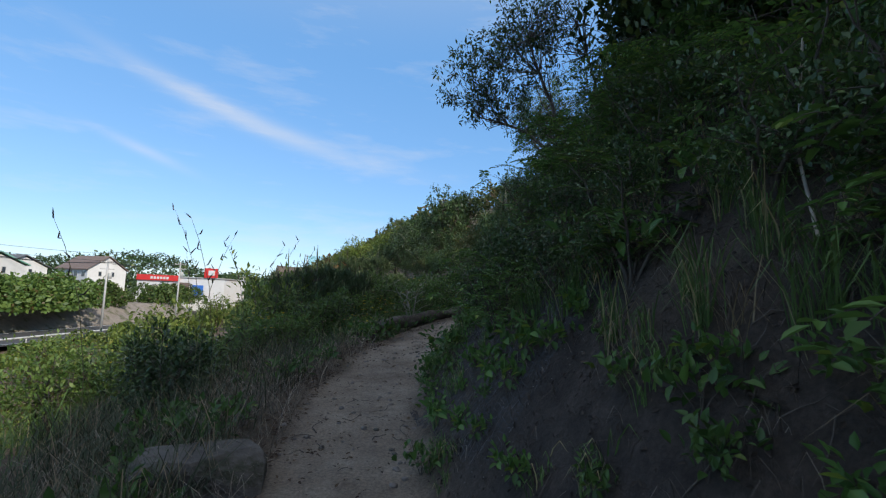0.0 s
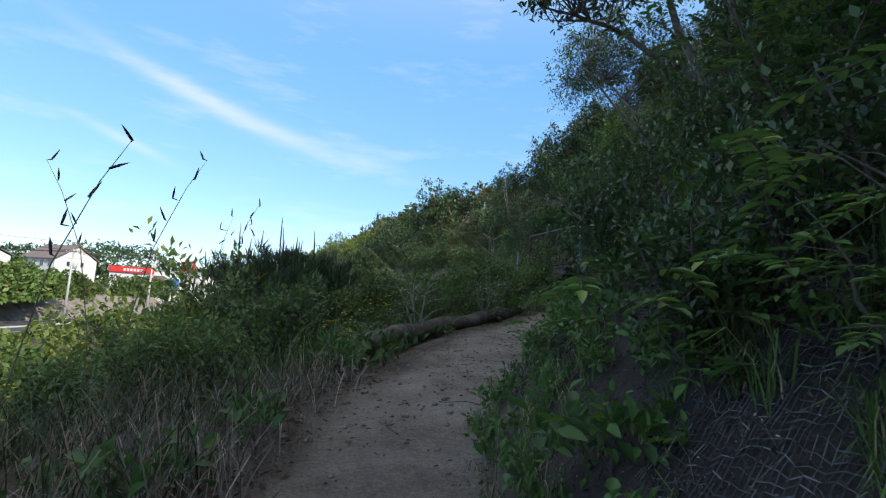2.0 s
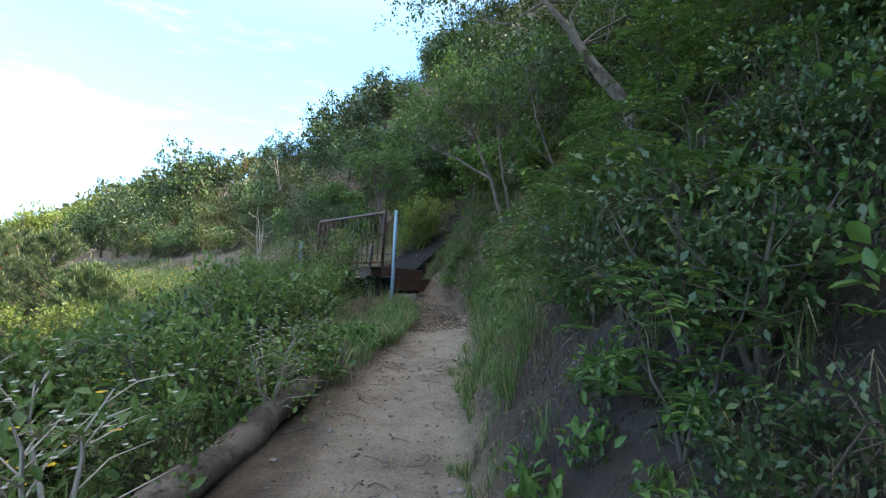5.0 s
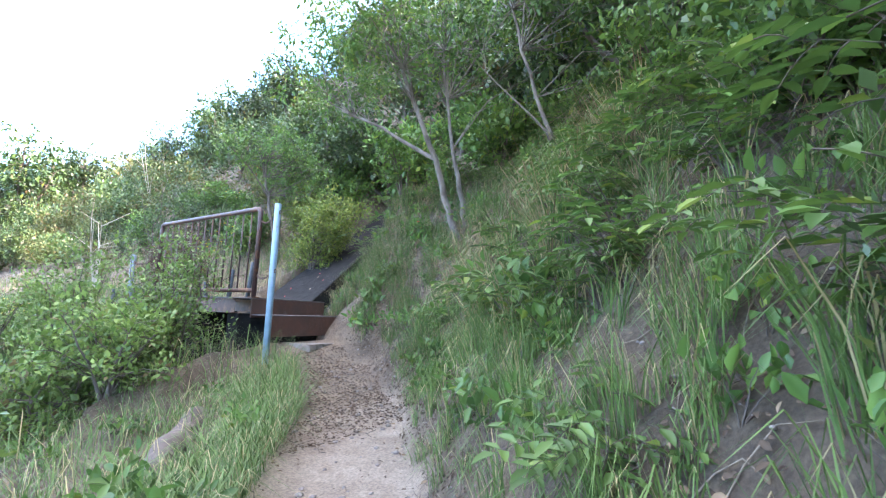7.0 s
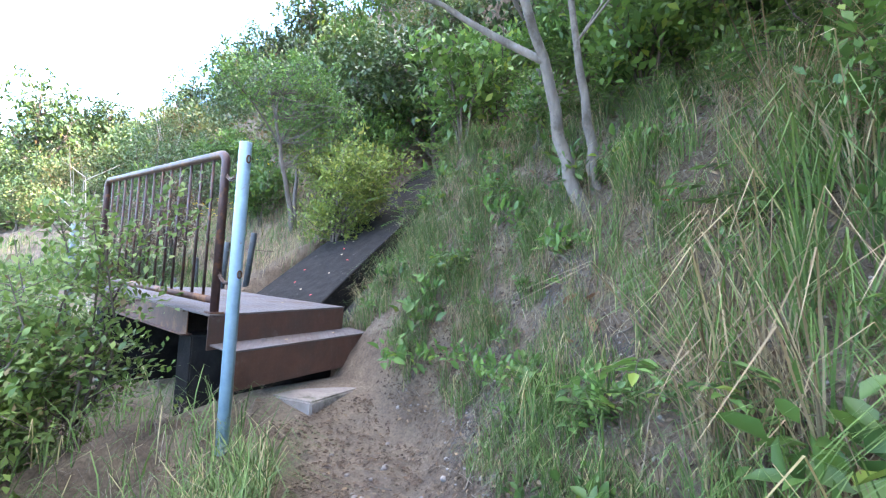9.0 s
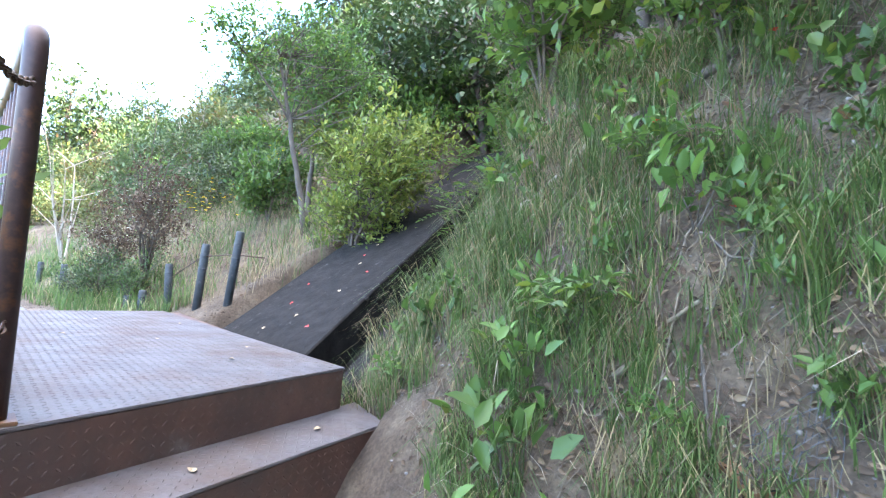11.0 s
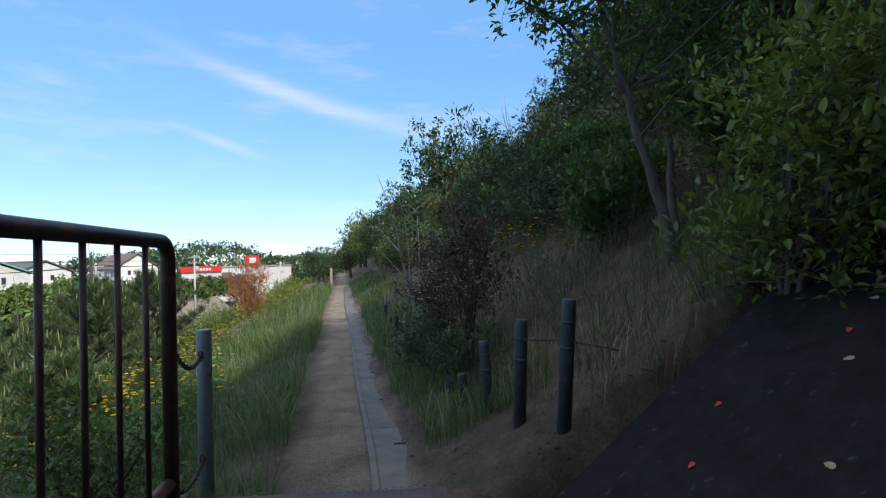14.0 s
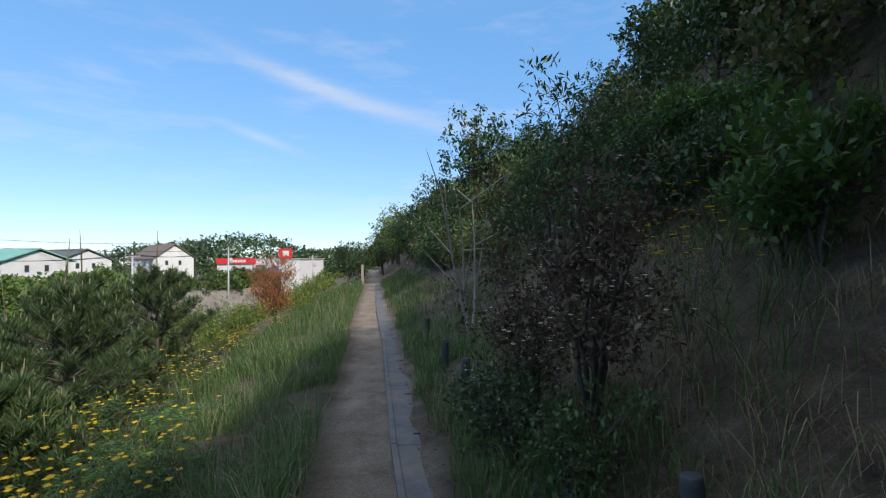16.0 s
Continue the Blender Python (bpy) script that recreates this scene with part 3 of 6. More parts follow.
for x, y, top, lean, tall in ((1.93, 3.33, 0.755, (2, 4), 0.75), (1.76, 3.72, 0.60, (1, 3), 0.7), (1.69, 4.43, 0.345, (-3, -2), 0.6), (1.52, 4.9, 0.0, (3, 2), 0.42), (1.48, 5.25, -0.10, (0, -4), 0.35),
                              (1.10, 7.6, 0.15, (2, 1), 0.6), (0.95, 8.9, 0.12, (-2, 1), 0.6), (0.72, 11.2, 0.12, (0, 2), 0.6)):
    stake(x, y, top, lean, tall)
w = thing("wire", (0, 0, 0), "thin rusty wire strung between dark stakes", "wire")
part("strand", tube([(2.13, 3.0, 0.50), (1.95, 3.35, 0.51), (1.77, 3.72, 0.46), (1.75, 4.54, 0.2)], 0.006, 6), CHAIN, w)


# ---- path: concrete gutter strip with slots ----
def line_x(y):
    return float(np.interp(y, LINE[10:, 1], LINE[10:, 0]))


def gutter_strip():
    s = thing("gutter", (0, 0, 0), "grey concrete gutter strip sunk beside the dirt path", "gutter")
    y = 3.0
    seams = []
    while y < 34:
        seams.append(y)
        y += 2.0
    for k, (a, c) in enumerate(zip(seams, seams[1:])):
        bm = bmesh.new()
        rows = []
        for t in np.linspace(a + 0.006, c - 0.006, 5):
            x0 = line_x(t) + 0.22
            z = float(height(line_x(t) + 0.3, t)) * 0.3 + float(np.interp(t, LINE[11:, 1], LINE[11:, 2])) * 0.7 + 0.03 + 0.002 * math.sin(t * 3.1)
            rows.append([bm.verts.new(p) for p in ((x0, t, z - 0.08), (x0, t, z + 0.012), (x0 + 0.05, t, z + 0.012), (x0 + 0.055, t, z), (x0 + 0.45, t, z - 0.004), (x0 + 0.45, t, z - 0.08))])
        for r, q in zip(rows, rows[1:]):
            for i in range(5):
                bm.faces.new((r[i], r[i + 1], q[i + 1], q[i]))
        bm.faces.new(rows[0])
        bm.faces.new(rows[-1][::-1])
        bmesh.ops.recalc_face_normals(bm, faces=bm.faces)
        part("gutter_length", bm, CONCRETE_PATH, s)
    for y in np.arange(4.57, 24, 1.34):
        x0 = line_x(y) + 0.43
        z = float(height(line_x(y) + 0.3, y)) * 0.3 + float(np.interp(y, LINE[11:, 1], LINE[11:, 2])) * 0.7 + 0.0295
        part("slot", box(x0, x0 + 0.125, y, y + 0.03, z, z + 0.004), HOLE, s, "dark drain slot")
    return s


CONCRETE_PATH = worn("path_concrete", (0.11, 0.106, 0.108), (0.19, 0.183, 0.183), 6, 0.85, 0.0, (0.24, 0.19, 0.14), 1.6, 0.4, 0.003, at=(0.5, 0.7))
HOLE = worn("black_slot", (0.008, 0.008, 0.008), (0.014, 0.013, 0.012), 20, 0.95)
gutter_strip()


# ---- log along the trail, slab and stones ----
def log_edge():
    pts = [(-6.75, -7.75, -1.80), (-6.45, -7.05, -1.69), (-6.05, -6.5, -1.63), (-5.4, -5.85, -1.55), (-4.62, -5.1, -1.45), (-3.9, -4.4, -1.36), (-3.2, -3.75, -1.25), (-2.6, -3.05, -1.24), (-2.05, -2.3, -1.22), (-1.55, -1.6, -1.18), (-1.05, -0.95, -1.15)]
    o = thing("edging_log", pts[0], "long weathered dark log edging the dirt trail", "log")
    fine = []
    for a, c in zip(pts, pts[1:]):
        for k in range(5):
            fine.append(Vector(a).lerp(Vector(c), k / 5))
    fine.append(Vector(pts[-1]))
    rel = [p - Vector(pts[0]) + Vector((0.012 * math.sin(i * 1.7), 0.012 * math.cos(i * 2.3), 0.012 * math.sin(i * 0.9))) for i, p in enumerate(fine)]
    part("log", tube(rel, [0.105 + 0.012 * math.sin(i * 1.31) for i in range(len(rel))], 14), LOG, o)
    return o


log_edge()


def stone(name, where, size, seed, mat, label):
    bm = bmesh.new()
    bmesh.ops.create_icosphere(bm, subdivisions=3, radius=1)
    for v in bm.verts:
        n = noise.noise(v.co * 1.3 + Vector((seed, 0, 0))) * 0.28 + noise.noise(v.co * 4 + Vector((0, seed, 0))) * 0.08
        c = v.co * (1 + n)
        c = Vector([max(-0.78, min(0.78, q)) for q in c])
        v.co = Vector((c.x * size[0], c.y * size[1], c.z * size[2]))
    me = bpy.data.meshes.new(name)
    bm.to_mesh(me)
    bm.free()
    me.materials.append(mat)
    ob = new(name, me)
    ob.matrix_basis = Matrix.Translation(where)
    return tagged(ob, label, "stone")


st = prism([(0.30, -0.30), (0.42, -0.62), (0.98, -0.48), (0.90, -0.18)], -0.68, -0.47, 0.012)
o = thing("step_slab", (0, 0, -0.07), "grey rough concrete slab in front of the steel step", "slab")
part("slab", st, ROCK, o)
stone("rock", (-8.02, -12.1, -2.27), (0.46, 0.33, 0.22), 3, ROCK_DARK, "flat brown-grey rock at the edge of the trail")


# ---- fallen petals and leaves on slab and deck ----
def fallen(x, y, z, size, turn, mat, label):
    bm = bmesh.new()
    c = bm.verts.new((0, 0, 0.001))
    ring = [bm.verts.new((size * math.cos(a) * (1 if k % 3 else 0.8), size * 0.6 * math.sin(a), 0.004 + 0.003 * math.sin(2 * a))) for k, a in enumerate([j * math.tau / 9 for j in range(9)])]
    for k in range(9):
        bm.faces.new((c, ring[k], ring[(k + 1) % 9]))
    me = bpy.data.meshes.new("fallen_leaf")
    bm.to_mesh(me)
    bm.free()
    me.materials.append(mat)
    ob = new("fallen_leaf", me)
    slope = -31 if z is None else 0
    ob.matrix_basis = pose(x, y, (chute_z(x, y) if z is None else z) + 0.004, 0, slope, 0) @ pose(0, 0, 0, 0, 0, turn)
    return tagged(ob, label, "leaf", "fallen leaves")


RED_PETAL = worn("red_petal", (0.42, 0.02, 0.02), (0.6, 0.05, 0.04), 20, 0.6)
TAN_LEAF = worn("tan_dry_leaf", (0.30, 0.22, 0.13), (0.45, 0.36, 0.24), 30, 0.8)
for x, y, t_ in ((2.2, 2.5, 20), (2.75, 2.1, 70), (3.07, 2.61, 40), (1.95, 1.75, 110), (2.5, 2.75, 10)):
    fallen(x, y, None, 0.022, t_, RED_PETAL, "fallen red petal on the dark drain slab")
for x, y, t_ in ((2.05, 2.12, 15), (2.43, 2.06, 80), (2.9, 2.45, 130), (1.85, 2.3, 45), (3.3, 2.7, 95)):
    fallen(x, y, None, 0.024, t_, TAN_LEAF, "dry tan leaf lying on the drain slab")
for x, y, t_ in ((0.9, 0.62, 30), (0.75, 1.3, 100), (1.05, 1.9, 60), (0.35, 1.6, 10), (0.6, 2.2, 150), (1.1, 0.9, 75)):
    fallen(x, y, 0.0, 0.018, t_, TAN_LEAF, "dry tan leaf lying on the steel deck")
for x, y, t_ in ((1.05, 0.03, 30), (0.5, -0.12, 100)):
    fallen(x, y, -0.2, 0.022, t_, TAN_LEAF, "dry tan leaf lying on the steel step")


# ---- plants ----
def leaf_mesh(name, base, way, up, length, width, mat, six=True, fold=0.25):
    """Many leaves in one mesh: base points, directions, face normals (all n x 3), lengths and widths (n)."""
    n = len(base)
    way = way / np.linalg.norm(way, axis=1)[:, None]
    side = np.cross(way, up)
    side /= np.linalg.norm(side, axis=1)[:, None] + 1e-9
    nor = np.cross(side, way)
    L, W = length[:, None], width[:, None]
    if six:
        pts = [base, base + way * L * 0.35 + side * W * 0.5 + nor * W * fold, base + way * L * 0.72 + side * W * 0.36 + nor * W * fold * 0.6, base + way * L - nor * L * 0.08,
               base + way * L * 0.72 - side * W * 0.36 + nor * W * fold * 0.6, base + way * L * 0.35 - side * W * 0.5 + nor * W * fold]
        v = np.stack(pts, 1).reshape(-1, 3)
        k = np.arange(n)[:, None] * 6
        f = np.concatenate([k + np.array([[0, 1, 2, 3]]), k + np.array([[0, 3, 4, 5]])], 0)
    else:
        pts = [base, base + way * L * 0.5 + side * W * 0.5 + nor * W * fold, base + way * L, base + way * L * 0.5 - side * W * 0.5 + nor * W * fold]
        v = np.stack(pts, 1).reshape(-1, 3)
        k = np.arange(n)[:, None] * 4
        f = k + np.array([[0, 1, 2, 3]])
    me = bpy.data.meshes.new(name)
    quads(me, v, f)
    me.materials.append(mat)
    return me


def quads(me, v, f):
    me.vertices.add(len(v))
    me.vertices.foreach_set("co", np.asarray(v, np.float32).ravel())
    m = f.shape[1]
    me.loops.add(f.size)
    me.loops.foreach_set("vertex_index", f.astype(np.int32).ravel())
    me.polygons.add(len(f))
    me.polygons.foreach_set("loop_start", np.arange(0, f.size, m, dtype=np.int32))
    me.update(calc_edges=True)


def unit(rng, n):
    v = rng.normal(size=(n, 3))
    return v / np.linalg.norm(v, axis=1)[:, None]


def branches(rng, tall, spread, stems, twigs, r0, lean=(0, 0), droop=0.0):
    """A bare skeleton: stems that fork into boughs and twigs. Gives tubes (points, radii) and twig points."""
    tubes, tips = [], []
    for s in range(stems):
        a = math.tau * (s + rng.uniform(-0.3, 0.3)) / stems
        out = spread * rng.uniform(0.35, 0.7) * (0.35 if stems == 1 else 1)
        end = Vector((math.cos(a) * out + lean[0], math.sin(a) * out + lean[1], tall * rng.uniform(0.8, 1.0)))
        pts = []
        for k in range(7):
            u = k / 6
            pts.append(Vector((end.x * u ** 1.4, end.y * u ** 1.4, end.z * u)) + Vector(rng.normal(size=3)) * 0.025 * tall * u * (1 if k < 6 else 0))
        tubes.append((pts, [r0 * (1 - 0.85 * k / 6) for k in range(7)]))
        for b in range(twigs):
            u = rng.uniform(0.3, 1.0)
            i = min(int(u * 6), 5)
            p = pts[i].lerp(pts[i + 1], u * 6 - i)
            aa = rng.uniform(0, math.tau)
            reach = spread * rng.uniform(0.35, 0.8) * (1.25 - 0.6 * u)
            q = p + Vector((math.cos(aa) * reach, math.sin(aa) * reach, reach * rng.uniform(-0.15, 0.75) - droop * reach))
            mid = p.lerp(q, 0.5) + Vector(rng.normal(size=3)) * reach * 0.08 + Vector((0, 0, reach * 0.1))
            rr = r0 * 0.34 * (1.1 - 0.6 * u)
            tubes.append(([p, mid, q], [rr, rr * 0.7, rr * 0.25]))
            for c in (0.45, 0.65, 0.85, 1.0):
                tips.append(p.lerp(q, c))
    return tubes, np.array([tuple(t) for t in tips])


def plant(name, label, category, seed, tall, spread, stems, twigs, leaves, leaf, mat, bark=None, r0=0.02, cloud=0.16, droop=0.0, lean=(0, 0), six=True, sides=5, upward=0.4, kids=()):
    """A shrub or tree at the origin: woody stem mesh and a crown of single leaves round its twigs."""
    rng = np.random.default_rng(seed)
    tubes, tips = branches(rng, tall, spread, stems, twigs, r0, lean, droop)
    ob = thing(name, (0, 0, 0), label, category)
    bm = bmesh.new()
    for pts, rad in tubes:
        tube(pts, rad, sides if rad[0] > 0.03 else 3, bm, cap=False)
    tagged(part("stem" if category != "tree" else "trunk", bm, bark or BARK_DARK, ob), kind="stuff" if category == "plant" else "")
    pick = tips[rng.integers(0, len(tips), leaves)]
    off = unit(rng, leaves) * (rng.uniform(0, 1, (leaves, 1)) ** 0.6) * cloud
    base = pick + off
    base[:, 2] = np.maximum(base[:, 2], 0.02 * tall)
    way = off / cloud + unit(rng, leaves) * 0.7 + np.array([0, 0, upward])
    up = unit(rng, leaves) * 0.7 + np.array([0, 0, 1.0])
    ln = leaf[0] * rng.uniform(0.6, 1.25, leaves)
    me = leaf_mesh("crown", base, way, up, ln, ln * leaf[1], mat, six)
    crown = new("crown", me)
    crown.parent = ob
    for kname, kn, ksize, kmat, klabel in kids:
        p = np.stack([g_ for g_ in (rng.normal(0, spread * 0.45, kn), rng.normal(0, spread * 0.45, kn), tall * rng.uniform(0.8, 1.15, kn))], 1) if kmat is PETAL else tips[rng.integers(0, len(tips), kn)] + unit(rng, kn) * cloud * np.array([1, 1, 0.6]) + np.array([0, 0, cloud * 0.6])
        k = new(kname, flower_mesh(p, ksize, kmat, rng))
        k.parent = ob
        tagged(k, klabel)
    return ob


def flower_mesh(p, size, mat, rng):
    n, m = len(p), 8
    base = np.repeat(p, m, 0)
    a = np.tile(np.arange(m) * math.tau / m, n) + rng.uniform(0, 0.3, n * m)
    way = np.stack([np.cos(a), np.sin(a), np.full(n * m, 0.25)], 1)
    up = np.tile(np.array([[0, 0, 1.0]]), (n * m, 1)) + rng.normal(size=(n * m, 3)) * 0.1
    ln = np.full(n * m, size) * rng.uniform(0.85, 1.1, n * m)
    return leaf_mesh("flowers", base, way, up, ln, ln * 0.5, mat, False)


def scatter(ob, spots, rng, sink=0.04, group=""):
    """Copies of a plant at (x, y, size); the first spot takes the plant itself."""
    for k, (x, y, s) in enumerate(spots):
        z = float(height(x, y)) - sink
        m = Matrix.LocRotScale((x, y, z), Euler((rng.uniform(-0.12, 0.12), rng.uniform(-0.12, 0.12), rng.uniform(0, 6.28))), None)
        o = ob if k == 0 else copy_thing(ob, m)
        o.matrix_basis = m @ Matrix.Diagonal((s, s, s * rng.uniform(0.85, 1.15), 1))
        if group:
            o["group"] = group


def baked(ob, places, name, label, category, seed, sink=0.05):
    """Far plants that nobody could count, joined into one mesh for each material; ob itself is not kept."""
    g = np.random.default_rng(seed)
    for child in [c for c in ob.children if c.name.startswith("crown")]:
        me = child.data
        co = np.empty(len(me.vertices) * 3, np.float32)
        me.vertices.foreach_get("co", co)
        co = co.reshape(-1, 3)
        m = len(me.polygons[0].vertices)
        f = np.empty(len(me.loops), np.int32)
        me.loops.foreach_get("vertex_index", f)
        f = f.reshape(-1, m)
        V, F = [], []
        for k, (x, y, s) in enumerate(places):
            a = g.uniform(0, math.tau)
            r = np.array([[math.cos(a), -math.sin(a), 0], [math.sin(a), math.cos(a), 0], [0, 0, g.uniform(0.85, 1.15)]])
            V.append(co @ r.T * s + np.array([x, y, float(height(x, y)) - sink]))
            F.append(f + k * len(co))
        new_me = bpy.data.meshes.new(name)
        quads(new_me, np.concatenate(V), np.concatenate(F))
        new_me.materials.append(me.materials[0])
        tagged(new(name if child.name.startswith("crown") else name + "_stems", new_me), label, category, kind="stuff")
    for child in [c for c in ob.children]:
        bpy.data.objects.remove(child)
    bpy.data.objects.remove(ob)


rng = np.random.default_rng(5)
OPEN = lambda x, y: not (x > -3.3 and -4.8 < y < 0.5)      # washed-out ground below the steps
DRAIN_FREE = lambda x, y: not (1.2 < x < 4.5 and float(chute_right(x)) - 0.85 < y < float(chute_left(x)) + 0.1)


def spots(n, d0, d1, y0, y1, s0, s1, seed, keep=None):
    """Random places at a distance d0 to d1 from the walked line (minus: downhill)."""
    r = np.random.default_rng(seed)
    out = []
    tries = 0
    while len(out) < n and tries < n * 60:
        tries += 1
        y = r.uniform(y0, y1)
        x = r.uniform(-30, 60) if max(abs(d0), abs(d1)) > 14 else r.uniform(-16, 16)
        d, _ = along(np.array([x]), np.array([y]))
        if d0 <= d[0] <= d1 and DRAIN_FREE(x, y) and math.hypot(x + 4.25, y + 9.1) > 1.0 and (keep is None or keep(x, y)):
            out.append((x, y, r.uniform(s0, s1)))
    return out




def pinnate(name, label, seed, tall, spread, fronds, pairs, leaf, mat, r0=0.012):
    """A plant of feathered leaves: leaflets in pairs along arching stalks."""
    g = np.random.default_rng(seed)
    tubes, tips = branches(g, tall, spread, 4, 6, r0)
    ob = thing(name, (0, 0, 0), label, "shrub")
    bm = bmesh.new()
    for pts, rad in tubes:
        tube(pts, rad, 4, bm, cap=False)
    B, W, U, L = [], [], [], []
    for _ in range(fronds):
        p = Vector(tips[g.integers(0, len(tips))])
        a = g.uniform(0, math.tau)
        d = Vector((math.cos(a), math.sin(a), g.uniform(-0.1, 0.5))).normalized()
        long = leaf * pairs * 0.62 * g.uniform(0.8, 1.2)
        side = d.cross(Vector((0, 0, 1))).normalized()
        pts = [p + d * long * u + Vector((0, 0, -0.35 * long * u * u)) for u in (0, 0.35, 0.7, 1.0)]
        tube(pts, 0.0018, 3, bm, cap=False)
        for k in range(pairs):
            u = (k + 0.7) / pairs
            q = p + d * long * u + Vector((0, 0, -0.35 * long * u * u))
            for s in (-1, 1):
                B.append(q), W.append(side * s + d * 0.45 + Vector(g.normal(size=3)) * 0.08 + Vector((0, 0, -0.15))), U.append(Vector((0, 0, 1)) + Vector(g.normal(size=3)) * 0.2), L.append(leaf * (1.05 - 0.4 * abs(u - 0.45)) * g.uniform(0.85, 1.1))
        B.append(pts[-1]), W.append(d + Vector((0, 0, -0.5))), U.append(Vector((0, 0, 1))), L.append(leaf)
    tagged(part("stem", bm, BARK_DARK, ob), kind="stuff")
    L = np.array(L)
    crown = new("crown", leaf_mesh("crown", np.array([tuple(b) for b in B]), np.array([tuple(b) for b in W]), np.array([tuple(b) for b in U]), L, L * 0.42, mat))
    crown.parent = ob
    return ob


def blades(name, x, y, tall, wide, mat, label, seed, lean=0.45, drop=0.0, tuft=0):
    """Grass: a bent three-piece blade for each place; tuft: blades that spring from one root and hang downhill."""
    g = np.random.default_rng(seed)
    n = len(x)
    a = g.uniform(0, math.tau, n)
    if tuft:
        root = np.arange(n) // tuft * tuft
        off = g.normal(size=(2, n)) * 0.022
        x, y = x[root] + off[0], y[root] + off[1]
        e = 0.2
        fall = np.arctan2(height(x, y - e) - height(x, y + e), height(x - e, y) - height(x + e, y))
        a = fall + g.normal(size=n) * 1.1
        tall = tall * g.uniform(0.55, 1.35, n)[root]
    z = height(x, y) - 0.02
    h = tall * g.uniform(0.45, 1.15, n)
    b = lean * g.uniform(0.3, 1.0 if tuft else 1.6, n) * h
    d = np.stack([np.cos(a), np.sin(a), np.zeros(n)], 1)
    turn = a + g.uniform(1.0, 2.1, n)
    s = np.stack([np.cos(turn), np.sin(turn), np.zeros(n)], 1) * (wide * g.uniform(0.6, 1.2, n))[:, None] * 0.5
    o = np.stack([x, y, z], 1)
    up = np.array([0, 0, 1.0])
    m = o + d * (b * 0.22)[:, None] + up * (h * 0.5)[:, None]
    q = o + d * (b * 0.62)[:, None] + up * (h * 0.86)[:, None]
    t = o + d * b[:, None] * 1.15 + up * (h * (1.0 - drop))[:, None]
    v = np.stack([o - s, o + s, m + s * 0.9, m - s * 0.9, q + s * 0.6, q - s * 0.6, t + s * 0.08, t - s * 0.08], 1).reshape(-1, 3)
    k = np.arange(n)[:, None] * 8
    f = np.concatenate([k + np.array([[0, 1, 2, 3]]), k + np.array([[3, 2, 4, 5]]), k + np.array([[5, 4, 6, 7]])], 0)
    me = bpy.data.meshes.new(name)
    quads(me, v, f)
    me.materials.append(mat)
    return tagged(new(name, me), label, "grass", kind="stuff")


def sown(n, d0, d1, y0, y1, seed, clump=0.5, step=0.35, x0=-12, x1=12):
    """Places for small growth, thick in some patches and thin in others."""
    g = np.random.default_rng(seed)
    X, Y = np.zeros(0), np.zeros(0)
    while len(X) < n:
        m = max(n * 6, 2000)
        x, y = g.uniform(x0, x1, m), g.uniform(y0, y1, m)
        d, _ = along(x, y)
        keep = (d >= d0 + 0.12 * waves(x, y, 0.5, 17)) & (d <= d1)
        keep &= waves(x, y, step, seed) * 0.6 + waves(x, y, step * 3, seed + 1) * 0.5 > g.uniform(-1, 1, m) * (1 - clump) + (clump - 0.5)
        keep &= ~((x > 1.34) & (x < 8) & (y > chute_right(x) - 0.46) & (y < chute_left(x) + 0.03))
        keep &= ~((x > -0.3) & (x < 1.4) & (y > -0.3) & (y < 2.85))
        X, Y = np.concatenate([X, x[keep]]), np.concatenate([Y, y[keep]])
    return X[:n], Y[:n]


TWIG = worn("dry_twig", (0.10, 0.075, 0.055), (0.24, 0.19, 0.14), 18, 0.9)
STALKS = foliage("grey_dry_stalk", (0.07, 0.055, 0.045), (0.22, 0.18, 0.14), (0.34, 0.29, 0.22), 0.15, 0.15, 0.9)
# darker copy of the stalks: tree shade painted into the colour
STALKS_SHADED = foliage("shade_toned_dry_stalk", (0.03, 0.024, 0.02), (0.11, 0.088, 0.07), (0.24, 0.20, 0.16), 0.12, 0.15, 0.9)
PETAL_RED = foliage("red_petal", (0.45, 0.03, 0.02), (0.6, 0.05, 0.03), None, 0, 0.3)
